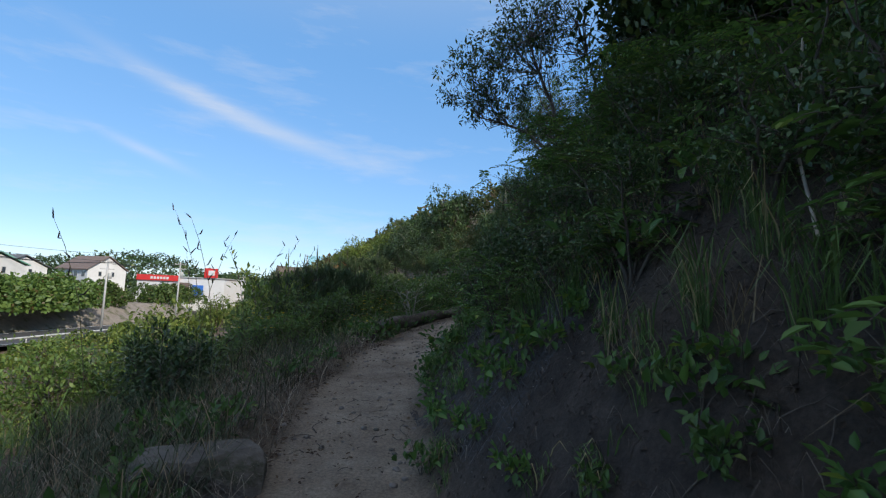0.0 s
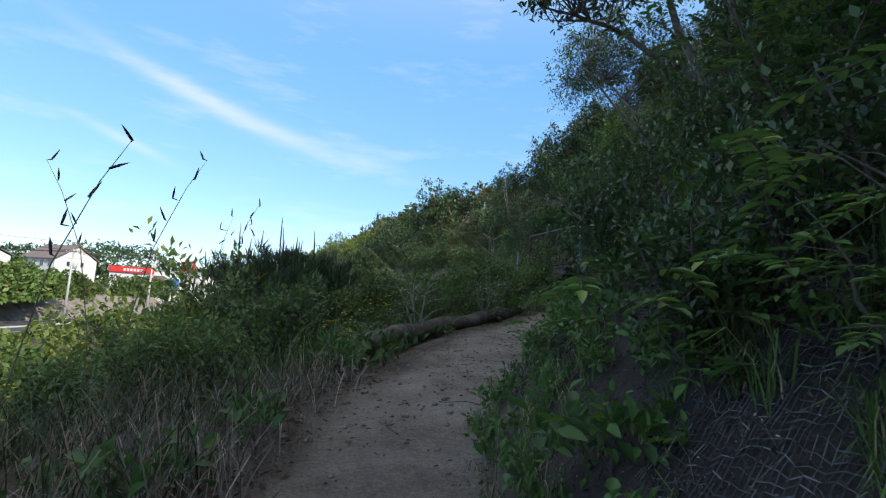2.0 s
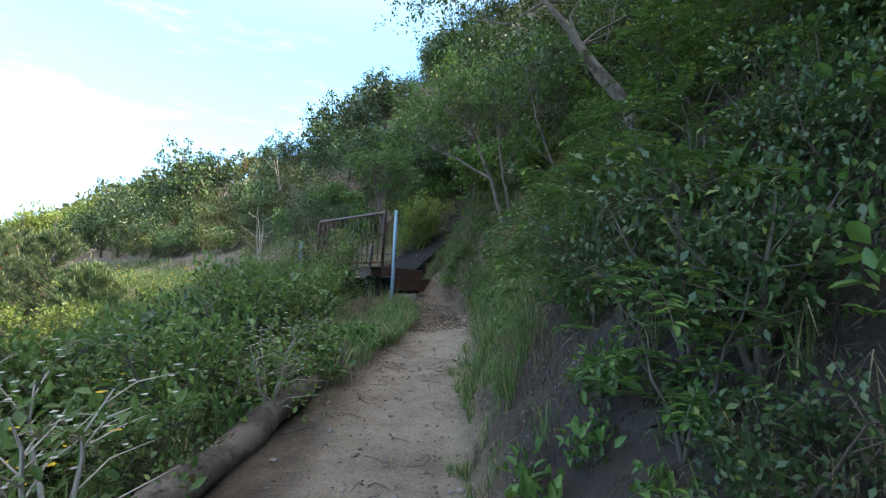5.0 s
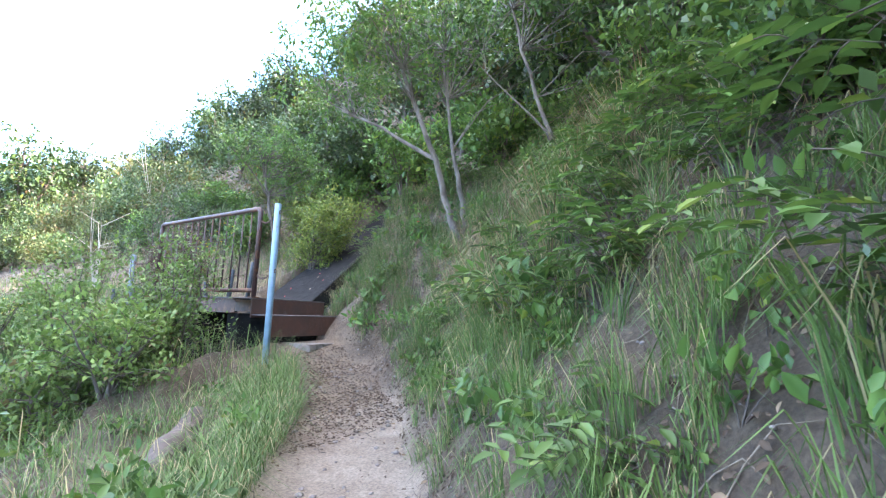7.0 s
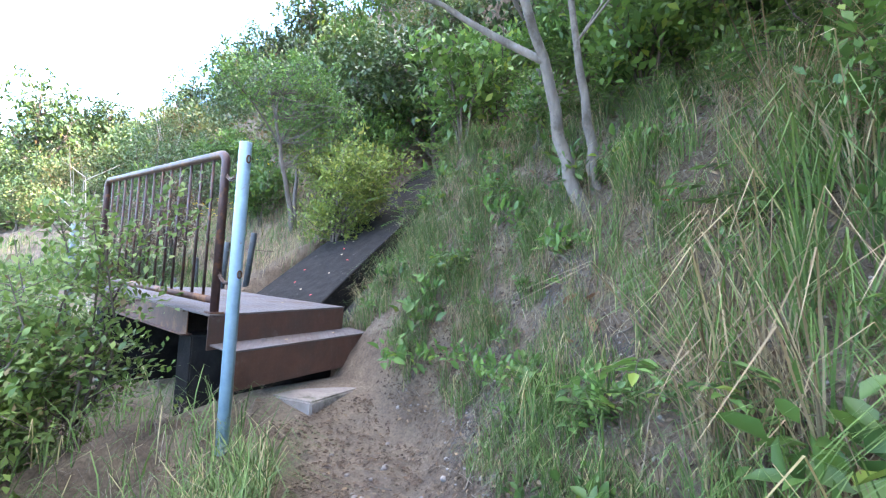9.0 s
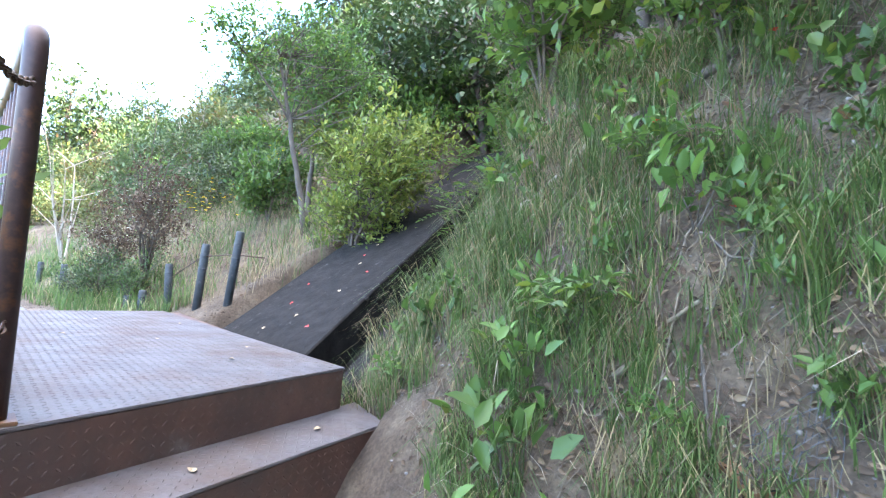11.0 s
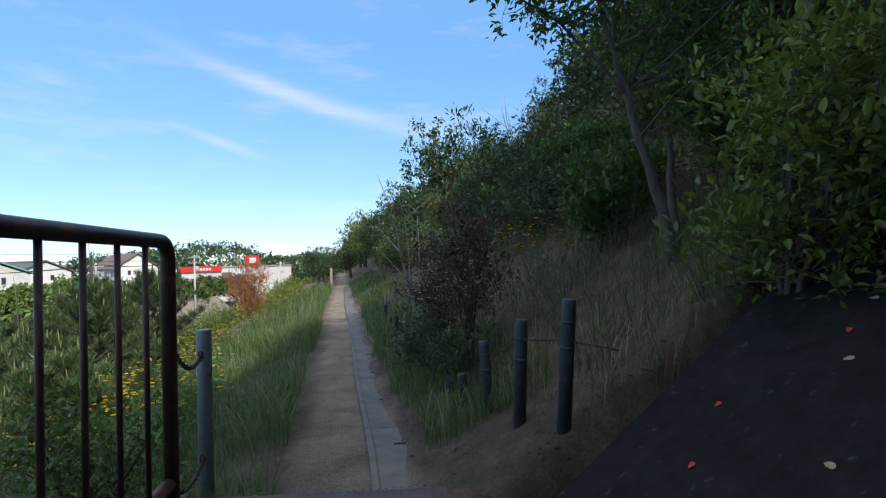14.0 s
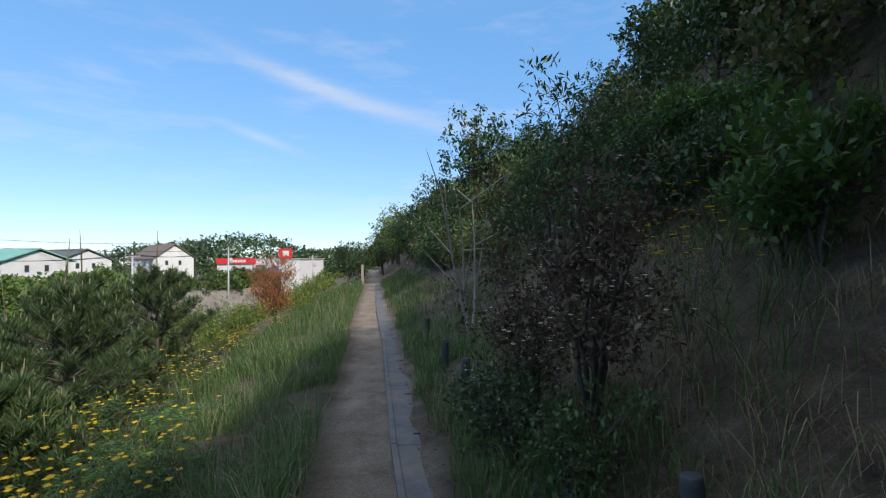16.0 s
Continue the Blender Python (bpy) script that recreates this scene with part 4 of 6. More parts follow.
# -- grass along trail and path
for n, d0, d1, y0, y1, tall, wide, mat, label, sd, lean, clump in (
        (14500, -3.2, -0.42, 3.0, 13, 0.42, 0.007, GRASS, "long green grass on the path's shoulder", 31, 0.6, 0.4),
        (10000, -4.0, -0.45, 12, 36, 0.50, 0.013, GRASS, "long green grass farther along the path", 32, 0.5, 0.3),
        (6000, 0.62, 1.7, 4.2, 14, 0.34, 0.007, GRASS, "green grass along the foot of the slope", 33, 0.6, 0.5),
        (4500, 0.62, 2.0, 14, 36, 0.40, 0.013, GRASS, "green grass beside the far path", 34, 0.5, 0.4),
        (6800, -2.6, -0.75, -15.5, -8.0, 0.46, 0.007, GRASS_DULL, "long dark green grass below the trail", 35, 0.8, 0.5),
        (5500, -3.6, -1.05, -8.2, -2.2, 0.45, 0.008, GRASS, "green grass below the edging log", 135, 0.7, 0.5),
        (3800, -1.0, -0.45, -3.4, -0.8, 0.30, 0.007, GRASS, "bright green grass tuft below the steps", 36, 0.8, 0.2),
        (6500, 0.42, 1.2, -15.5, -0.4, 0.16, 0.006, GRASS, "green grass at the foot of the cut bank", 37, 0.9, 0.6),
        (9000, 1.1, 3.2, -15.5, -5.5, 0.30, 0.006, GRASS, "tufts of green grass on the cut bank", 38, 0.8, 0.6),
        (9000, 0.6, 3.0, -6.5, -2.2, 0.36, 0.006, GRASS, "long green grass tufts arching over the bank", 238, 0.8, 0.5),
        (9000, 0.55, 2.3, -2.6, 0.7, 0.27, 0.005, GRASS, "fine green grass hanging over the bank above the steps", 138, 0.9, 0.45),
        (6500, 0.5, 1.5, -2.8, 0.3, 0.17, 0.004, GRASS, "short green grass tufts on bare soil beside the steps", 338, 0.8, 0.4),
        (3000, 1.0, 3.4, -15.5, -6.5, 0.24, 0.004, STRAW, "dry straw-coloured grass hanging on the bank", 39, 1.0, 0.6),
        (6500, 0.7, 2.8, -6.5, 0.6, 0.26, 0.004, STRAW, "dry grass hanging from the bank in tufts", 139, 1.0, 0.55),
        (2800, 1.3, 4.5, 3.0, 10, 0.32, 0.006, STRAW, "dry reedy grass on the slope", 40, 0.7, 0.6),
        (3500, 1.8, 6.5, 3.2, 14, 0.5, 0.008, GRASS, "rank green grass on the slope", 41, 0.9, 0.65),
        (7000, -8, -2.4, -12, 14, 0.55, 0.011, GRASS, "rough green grass on the embankment", 42, 0.6, 0.45)):
    x, y = sown(n, d0, d1, y0, y1, sd, clump)
    bank = d0 > 0.4 and y1 < 3
    blades("dry_grass" if mat is STRAW else "grass", x, y, tall, wide, mat, label, sd, lean, 0.1 if lean < 0.7 else 0.45, (26 if mat is GRASS else 16) if bank else 0)


for n, tall, wide, mat, label, sd, lean in ((1500, 0.62, 0.008, GRASS, "long green grass clump drooping from the bank", 43, 0.8), (1300, 0.60, 0.007, STRAW, "long dry grass hanging in tangles from the bank", 44, 1.1)):
    x, y = sown(n, 0.85, 2.3, -4.7, -3.0, sd, 0.35, 0.3, -0.8, 1.6)
    blades("grass" if mat is GRASS else "dry_grass", x, y, tall, wide, mat, label, sd, lean, 0.4, 30)
x, y = sown(4500, -2.2, -0.5, -14.5, -8.2, 47, 0.3, 0.3)
blades("dry_grass", x, y, 0.28, 0.005, STALKS, "dead brown grass and ferns on the trail's shoulder", 47, 1.2, 0.5)
x, y = sown(3200, -3.0, -0.55, -4.4, 0.2, 48, 0.3, 0.3, -4, 1)
blades("grass", x, y, 0.34, 0.007, GRASS, "green grass on the washed-out ground below the steps", 48, 0.8, 0.3)
x, y = sown(2600, -3.0, -0.5, -4.4, 0.2, 49, 0.2, 0.3, -4, 1)
blades("dry_grass", x, y, 0.22, 0.005, STALKS, "dead brown stalks on the ground below the steps", 49, 1.4, 0.6)
# stalks along the early bank use the copy with painted shade
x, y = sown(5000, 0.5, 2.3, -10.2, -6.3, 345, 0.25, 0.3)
blades("dry_grass", x, y, 0.14, 0.0028, STALKS_SHADED, "tangled roots and dead stalks, darkened for shade, on the bank", 345, 0.9, 0.8, 8)
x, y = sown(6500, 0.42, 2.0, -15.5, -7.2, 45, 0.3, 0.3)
blades("dry_grass", x, y, 0.11, 0.003, STALKS_SHADED, "matted brown dry stalks, darkened for shade, on the bank", 45, 1.6, 0.75, 7)


def litter(name, n, d0, d1, y0, y1, size, mat, label, seed, clump=0.5):
    g = np.random.default_rng(seed)
    x, y = sown(n, d0, d1, y0, y1, seed, clump)
    base = np.stack([x, y, height(x, y) + 0.012], 1)
    a = g.uniform(0, math.tau, n)
    e = 0.12
    slope = np.stack([-(height(x + e, y) - height(x - e, y)) / (2 * e), -(height(x, y + e) - height(x, y - e)) / (2 * e), np.ones(n)], 1)
    way = np.stack([np.cos(a), np.sin(a), np.zeros(n)], 1)
    slope /= np.linalg.norm(slope, axis=1)[:, None]
    way = way - slope * (way * slope).sum(1)[:, None] + slope * g.uniform(-0.05, 0.35, n)[:, None]
    ln = size * g.uniform(0.5, 1.4, n)
    return tagged(new(name, leaf_mesh(name, base, way, slope + g.normal(size=(n, 3)) * 0.35, ln, ln * 0.45, mat, True)), label, "leaf litter", kind="stuff")


litter("leaf_litter", 9000, 0.55, 3.2, -7, 1.0, 0.034, LITTER, "brown dry leaves strewn over the bank", 51, 0.45)
# litter on the bank under the trees takes the shade-darkened tone
litter("leaf_litter", 7000, 0.5, 3.0, -16, -7, 0.028, LITTER_SHADED, "dry leaves in a shade-darkened tone strewn over the bank", 251, 0.45)
litter("leaf_litter", 1800, -0.75, 0.6, -15.5, -0.8, 0.03, LITTER, "dry leaf bits and bark strewn on the trail", 52, 0.4)
litter("leaf_litter", 4200, -0.42, 0.7, -2.7, -0.6, 0.028, LITTER, "brown dry leaf litter covering the trail before the steps", 152, 0.2)
litter("leaf_litter", 5200, 0.5, 2.2, -4.2, 0.4, 0.034, LITTER, "brown and tan dry leaves caught on the bank above the steps", 154, 0.25)
x, y = sown(3800, 0.5, 2.2, -4.2, 0.4, 46, 0.3, 0.3)
blades("dry_grass", x, y, 0.13, 0.004, STALKS, "short matted dry stalks on the bank above the steps", 46, 2.0, 0.7)
litter("leaf_litter", 2600, -1.9, -0.45, -14.5, -8.2, 0.04, LITTER, "fallen brown leaves on the trail's shoulder", 157, 0.3)
litter("leaf_litter", 1600, -2.8, -0.4, -4.4, 0.2, 0.035, LITTER, "brown leaves on the washed-out ground below the steps", 158, 0.3)
litter("leaf_litter", 4200, 0.45, 1.9, -3.4, 0.3, 0.028, LITTER, "small brown leaf bits on the bank beside the steps", 161, 0.1)
litter("leaf_litter", 1500, 0.3, 2.2, 3.0, 14, 0.035, LITTER, "dry brown leaves at the path's edge", 53, 0.4)


def sticks(name, n, d0, d1, y0, y1, long, thick, mat, label, seed, category="twigs"):
    g = np.random.default_rng(seed)
    x, y = sown(n, d0, d1, y0, y1, seed, 0.4)
    bm = bmesh.new()
    for px, py in zip(x, y):
        a, L = g.uniform(0, math.tau), long * g.uniform(0.3, 1.2)
        pts = []
        bend = g.uniform(-1.3, 1.3)
        for u in (-0.5, -0.2, 0.1, 0.5):
            qx, qy = px + math.cos(a + bend * u) * L * u, py + math.sin(a + bend * u) * L * u
            pts.append((qx, qy, float(height(qx, qy)) + thick * 0.6 + g.uniform(0, 0.03)))
        t = thick * g.uniform(0.5, 1.2)
        tube(pts, [t, t * 0.9, t * 0.7, t * 0.4], 5, bm, cap=False)
    me = bpy.data.meshes.new(name)
    bm.to_mesh(me)
    bm.free()
    me.materials.append(mat)
    return tagged(new(name, me), label, category, kind="stuff")


sticks("dead_twigs", 420, 0.6, 3.0, -7, 0.6, 0.20, 0.003, TWIG, "pale dead twigs and stalks lying on the bank", 55)
sticks("dead_twigs", 150, -0.7, 0.55, -15, -0.9, 0.22, 0.004, BARK_DARK, "dark thin twigs scattered on the trail", 56)
sticks("dead_twigs", 170, 0.5, 2.1, -4.2, 0.4, 0.26, 0.004, TWIG, "broken twigs lying on the bank above the steps", 156)
sticks("roots", 30, 0.8, 2.8, -6, 0.2, 0.5, 0.009, BARK_DARK, "bare roots and fallen branches on the bank", 57, "roots")


def pebbles(n, d0, d1, y0, y1, size, seed, label):
    g = np.random.default_rng(seed)
    x, y = sown(n, d0, d1, y0, y1, seed, 0.3)
    V, F = [], []
    ico = bmesh.new()
    bmesh.ops.create_icosphere(ico, subdivisions=1, radius=1)
    v0 = np.array([tuple(v.co) for v in ico.verts])
    f0 = np.array([[v.index for v in f.verts] for f in ico.faces])
    ico.free()
    for k, (px, py) in enumerate(zip(x, y)):
        s = size * g.uniform(0.4, 1.3) * np.array([1, g.uniform(0.6, 1), g.uniform(0.4, 0.7)])
        V.append(v0 * s * g.uniform(0.8, 1.2, (len(v0), 1)) + np.array([px, py, float(height(px, py)) + s[2] * 0.3]))
        F.append(f0 + k * len(v0))
    me = bpy.data.meshes.new("pebbles")
    quads(me, np.concatenate(V), np.concatenate(F))
    me.materials.append(ROCK)
    return tagged(new("pebbles", me), label, "stones", kind="stuff")


pebbles(900, 0.5, 1.9, -4.2, 0.3, 0.011, 160, "crumbled soil and small stones on the bank")
pebbles(420, -0.75, 0.55, -15, -0.8, 0.022, 58, "small pale stones and clods on the trail")
pebbles(1500, 0.45, 2.2, -7, 0.2, 0.013, 59, "fine gravel crumbling from the bank")

sticks("dead_twigs", 240, 0.45, 2.0, -14.5, -7, 0.17, 0.0025, BARK_DARK, "thin dark dead stalks tangled on the bank", 155)

STRAND = foliage("grey_net_strand", (0.03, 0.03, 0.033), (0.085, 0.087, 0.092), (0.15, 0.145, 0.14), 0.12, 0.0, 0.85)
CRUMB = foliage("crumbs_in_net", (0.03, 0.025, 0.023), (0.11, 0.094, 0.086), (0.26, 0.235, 0.22), 0.10, 0.0, 0.95)
DRY_LEAF = foliage("orange_dry_leaf", (0.20, 0.09, 0.05), (0.42, 0.21, 0.11), (0.14, 0.07, 0.06), 0.25, 0.25, 0.7)


def erosion_net(x0, x1, y0, y1, d0, d1, seed, label, pitch=0.018):
    """Coarse netting draped over the bank: knotted strands both ways, torn along its edge, with crumbs of soil caught in it."""
    g = np.random.default_rng(seed)
    V, F = [], []
    for turned in (False, True):
        for c in np.arange(x0, x1, pitch) if turned else np.arange(y0, y1, pitch):
            r = np.arange(y0, y1, 0.03) if turned else np.arange(x0, x1, 0.03)
            q = np.full(r.shape, c) + 0.006 * np.sin(r * 31 + c * 57) + 0.005 * waves(r, np.full(r.shape, c), 0.3, seed)
            x, y = (q, r) if turned else (r, q)
            d, _ = along(x, y)
            z = height(x, y) + 0.012 + 0.006 * np.sin(r * 120)
            keep = (d > d0 + 0.2 * waves(x, y, 0.3, seed + 1)) & (d < d1 + 0.25 * waves(x, y, 0.35, seed + 2)) & (waves(x, y, 0.45, seed + 3) > -0.62)
            for k in range(len(r) - 1):
                if keep[k] and keep[k + 1]:
                    h = 0.001 * g.uniform(0.6, 1.6)
                    i = len(V)
                    sx, sy = (h, 0) if turned else (0, h)
                    for m in (k, k + 1):
                        V += [(x[m] - sx, y[m] - sy, z[m]), (x[m] + sx, y[m] + sy, z[m] + h), (x[m], y[m], z[m] + 2.2 * h)]
                    F += [(i, i + 3, i + 5, i + 2), (i + 2, i + 5, i + 4, i + 1)]
    net_ob = mesh_object("erosion_net", V, F, STRAND)
    tagged(net_ob, label, "netting", kind="stuff")


erosion_net(-6.6, -4.9, -13.0, -10.9, 0.55, 1.35, 601, "dark coarse erosion netting torn over the shaded bank")
erosion_net(-0.9, 0.3, -4.9, -3.6, 0.6, 1.5, 603, "grey erosion netting showing between grass on the bank")
erosion_net(0.6, 1.5, -2.7, -1.5, 0.5, 1.15, 604, "grey erosion netting over bare soil beside the steps")
litter("soil_crumbs", 8000, 0.5, 1.5, -13.2, -7.4, 0.009, CRUMB, "pale crumbs of soil caught on the dark bank", 611, 0.5)
litter("soil_crumbs", 2600, 0.5, 1.5, -2.8, -1.2, 0.010, CRUMB, "pale crumbs of soil caught in the netting", 612, 0.4)


def curled_leaf(x, y, long, turn, tilt):
    """One large dry leaf, curled up along its rib."""
    bm = bmesh.new()
    rows = []
    for k in range(7):
        u = k / 6
        w = long * 0.24 * math.sin(math.pi * (0.08 + 0.88 * u)) ** 0.8
        lift = long * 0.28 * (u - 0.4) ** 2
        rows.append([bm.verts.new((long * (u - 0.5), f * w, lift + abs(f) * w * 0.75)) for f in (-1, -0.5, 0, 0.5, 1)])
    for r, q in zip(rows, rows[1:]):
        for k in range(4):
            bm.faces.new((r[k], q[k], q[k + 1], r[k + 1])).smooth = True
    me = bpy.data.meshes.new("fallen_leaf")
    bm.to_mesh(me)
    bm.free()
    me.materials.append(DRY_LEAF)
    ob = new("fallen_leaf", me)
    ob.matrix_basis = pose(x, y, float(height(x, y)) + 0.012, tilt, -35, turn)
    return tagged(ob, "large curled orange-brown dry leaf on the bank", "leaf", "large dry leaves on the bank")


g = np.random.default_rng(77)
for x, y in ((0.99, -2.25), (1.02, -2.16), (0.95, -2.33), (1.06, -2.27), (0.92, -2.22), (1.10, -2.12), (1.25, -1.51), (1.27, -1.47), (1.22, -1.56), (0.60, -3.3), (0.2, -3.9), (-0.3, -4.35), (1.9, -1.6), (2.1, -1.2), (1.7, -2.3)):
    curled_leaf(x, y, g.uniform(0.07, 0.12), g.uniform(0, 360), g.uniform(-30, 30))


def fallen_branch(label, points, thick, mat, lift=0.02):
    """A dead branch lying along the bank, with two broken side twigs."""
    g2 = np.random.default_rng(len(label) + int(thick * 1000))
    ob = thing("fallen_branch", (*points[0], float(height(*points[0]))), label, "branch")
    o = Vector((*points[0], float(height(*points[0]))))
    fine = []
    for a, c in zip(points, points[1:]):
        for k in range(5):
            x, y = a[0] + (c[0] - a[0]) * k / 5, a[1] + (c[1] - a[1]) * k / 5
            fine.append(Vector((x, y, float(height(x, y)) + lift)) - o + Vector(g2.normal(size=3)) * thick * 0.5)
    n = len(fine)
    part("limb", tube(fine, [thick * (1 - 0.6 * i / n) for i in range(n)], 8), mat, ob)
    for k in (n // 3, 2 * n // 3):
        e = Vector(g2.normal(size=3)) * 0.05 + Vector((0, 0, 0.05))
        part("twig", tube([fine[k], fine[k] + e * 0.6, fine[k] + e * 1.2], [thick * 0.4, thick * 0.3, thick * 0.1], 5), mat, ob)
    return ob


fallen_branch("dark gnarled root running across the bank", [(2.2, -0.55), (2.34, -0.85), (2.36, -1.1), (2.45, -1.4), (2.5, -1.75)], 0.03, BARK_DARK, 0.03)
fallen_branch("pale dead branch lying on the bank above the drain", [(1.98, -0.22), (2.12, -0.38), (2.27, -0.5)], 0.018, DEADWOOD)
fallen_branch("pale broken stick lying in the grass of the bank", [(1.40, -1.1), (1.47, -1.2), (1.55, -1.34)], 0.013, TWIG)
fallen_branch("pale curved stick lying on the bank below the tree", [(1.4, -1.78), (1.32, -1.95), (1.2, -2.1)], 0.011, TWIG)
vine = thing("vine", (-5.38, -13.64, -0.27), "thin pale bare vine hanging down the dark bank", "vine")
part("stem", tube([(0, 0, 0.35), (-0.12, -0.08, 0.05), (-0.3, -0.22, -0.3), (-0.45, -0.40, -0.6), (-0.56, -0.55, -0.86), (-0.64, -0.7, -1.0)], [0.006, 0.007, 0.006, 0.007, 0.006, 0.004], 6), DEADWOOD, vine)

# -- low leafy plants on the bank
bramble = pinnate("bramble", "bright green bramble with toothed leaflets on the bank", 61, 0.35, 0.45, 26, 3, 0.075, LEAF_BROAD, 0.006)
scatter(bramble, spots(64, 0.85, 2.8, -15.5, -0.9, 0.6, 1.2, 62) + spots(20, 0.9, 2.2, -6.5, -3, 0.9, 1.4, 162) + [(-0.14, -4.65, 1.3), (-0.25, -4.3, 1.2), (0.1, -4.9, 1.2)], rng, group="brambles on the bank")
seedling = plant("azalea_seedling", "small azalea with whorled shiny leaves on the bank", "plant", 73, 0.25, 0.16, 3, 3, 40, (0.07, 0.42), LEAF_BROAD, r0=0.004, cloud=0.05, upward=0.9, kids=(("red_bud", 2, 0.022, PETAL_RED, "withered red blossom"),))
scatter(seedling, [(1.66, -1.38, 1.0), (1.95, -1.0, 1.1), (2.1, -0.75, 1.0), (1.5, -0.75, 0.9), (1.75, -1.75, 1.0), (2.2, -1.3, 1.1), (1.35, -1.9, 0.9), (1.2, -2.6, 1.0)], rng, 0.02, "azalea seedlings")
fern = pinnate("feathered_shrub", "feathery green shrub with paired leaflets", 63, 0.9, 0.7, 46, 7, 0.06, LEAF_BROAD)
scatter(fern, [(-4.0, -8.3, 0.55), (-4.02, -8.55, 0.5), (-4.4, -8.6, 0.35), (-4.5, -8.4, 0.35), (-3.55, -8.35, 0.75), (-3.35, -7.75, 0.7), (-4.3, -7.7, 0.9), (-4.1, -9.2, 1.0), (-3.9, -10.4, 1.1), (2.6, 0.7, 0.9), (-1.75, 7.0, 1.0), (-2.4, 8.3, 0.95), (-1.3, 6.2, 0.7), (-4.6, -11.6, 1.0), (-3.0, -6.4, 0.9), (-1.3, -5.9, 0.9)] + spots(16, 2.3, 5, -15, 2, 0.8, 1.3, 64) + spots(48, 1.0, 2.9, -16, -5.6, 0.6, 1.05, 164), rng)
weed = plant("leafy_plant", "small bright green leafy weed on the bank", "plant", 65, 0.22, 0.2, 4, 4, 60, (0.075, 0.5), LEAF_BROAD, r0=0.004, cloud=0.07)
scatter(weed, [(-4.48, -8.45, 0.9), (-4.6, -8.75, 0.9), (-4.83, -8.8, 0.8), (-4.75, -9.0, 0.9), (-4.3, -8.3, 1.0), (-4.45, -9.1, 1.0), (1.05, -0.95, 1.2), (1.2, -0.85, 1.3), (-0.5, -3.95, 1.6), (-0.75, -4.25, 1.5), (-0.1, -3.6, 1.5), (-0.72, -4.2, 1.0), (-0.45, -3.95, 0.9), (0.9, -1.7, 0.9)] + spots(150, 0.55, 2.4, -15, 0.3, 0.6, 1.2, 66) + spots(80, 0.42, 1.2, -15.5, -7, 0.4, 0.85, 766) + spots(46, 0.9, 2.6, -11, -6.3, 0.5, 1.1, 767) + spots(26, 0.6, 1.9, -2.6, 0.6, 0.35, 0.8, 466) + spots(24, -5.5, -1.4, -8, -0.5, 0.6, 1.1, 467) + spots(40, -1.6, -0.7, -15, -3, 0.8, 1.5, 67) + spots(14, -2.6, -0.7, -4.2, -0.4, 0.8, 1.4, 68), rng, 0.02, "weeds beside the trail")

# -- shrubs
broad = plant("shrub", "leafy green broad-leaved shrub on the slope", "shrub", 11, 1.1, 0.55, 5, 8, 1100, (0.09, 0.5), LEAF_BROAD, six=False)
scatter(broad, spots(64, 2.2, 5.5, -16, 1, 0.8, 1.4, 21) + spots(26, 1.7, 3.0, -7, -0.8, 0.45, 0.8, 421) + [(4.6, 4.6, 1.2), (5.6, 4.8, 1.2), (6.9, 3.8, 1.3), (7.3, 2.9, 1.3), (6.2, 5.2, 1.3), (7.6, 4.6, 1.3), (5.6, 1.3, 1.0), (6.5, 1.7, 1.1), (4.3, -0.5, 1.1), (-3.3, -8.2, 0.6)] + spots(16, 3.0, 7, 4, 14, 0.8, 1.4, 121) + spots(6, -5.5, -2.2, -9, 6, 0.4, 0.7, 221), rng)
dark = plant("evergreen_shrub", "dark evergreen shrub on the shaded slope", "shrub", 15, 1.2, 0.7, 5, 9, 1500, (0.08, 0.45), LEAF_DARK, cloud=0.2, six=False)
scatter(dark, spots(30, 2.4, 6, -16, -1, 0.9, 1.5, 25) + spots(24, 2.6, 7, 7.5, 20, 0.7, 1.2, 26) + spots(8, -4.5, -1.8, -14, -8.5, 0.5, 0.8, 126) + spots(12, -6, -1.2, -7, 2, 0.5, 1.0, 127, OPEN), rng)
small = plant("shrub", "dense small-leaved green shrub below the trail", "shrub", 12, 0.9, 0.6, 6, 9, 1900, (0.056, 0.5), LEAF_SMALL, cloud=0.12, six=False)
scatter(small, [(-1.05, 0.5, 1.65), (-1.0, 1.4, 1.5), (-1.5, 0.0, 1.3), (-1.1, 2.3, 1.3), (-1.9, 0.9, 1.6)] + spots(80, -6.5, -1.0, -8.5, 4, 0.55, 1.35, 22, OPEN) + spots(14, -6, -3.0, 3, 14, 0.6, 1.0, 122), rng)
upright = plant("tall_shrub", "tall light green shrub growing up beside the railing", "shrub", 72, 2.1, 0.5, 5, 14, 2300, (0.052, 0.5), LEAF_SMALL, cloud=0.14, r0=0.018, six=False)
scatter(upright, [(-0.7, 0.3, 1.18), (-0.9, 0.75, 1.2), (-1.25, 1.1, 1.15)], rng)
yel = plant("bush", "sunlit yellow-green bush on the embankment", "shrub", 14, 1.3, 0.8, 5, 9, 1000, (0.09, 0.5), LEAF_YELLOW, cloud=0.2, six=False)
scatter(yel, [(-4.4, 5.2, 0.8), (-5.0, 6.4, 0.9)] + spots(24, -7, -1.0, -9, 4, 0.35, 0.9, 521, OPEN) + spots(40, -13, -3.5, -7, 40, 0.8, 1.4, 24), rng)
olive = plant("shrub", "olive scrub", "shrub", 13, 1.3, 0.9, 5, 8, 900, (0.11, 0.5), LEAF_OLIVE, cloud=0.26, six=False)
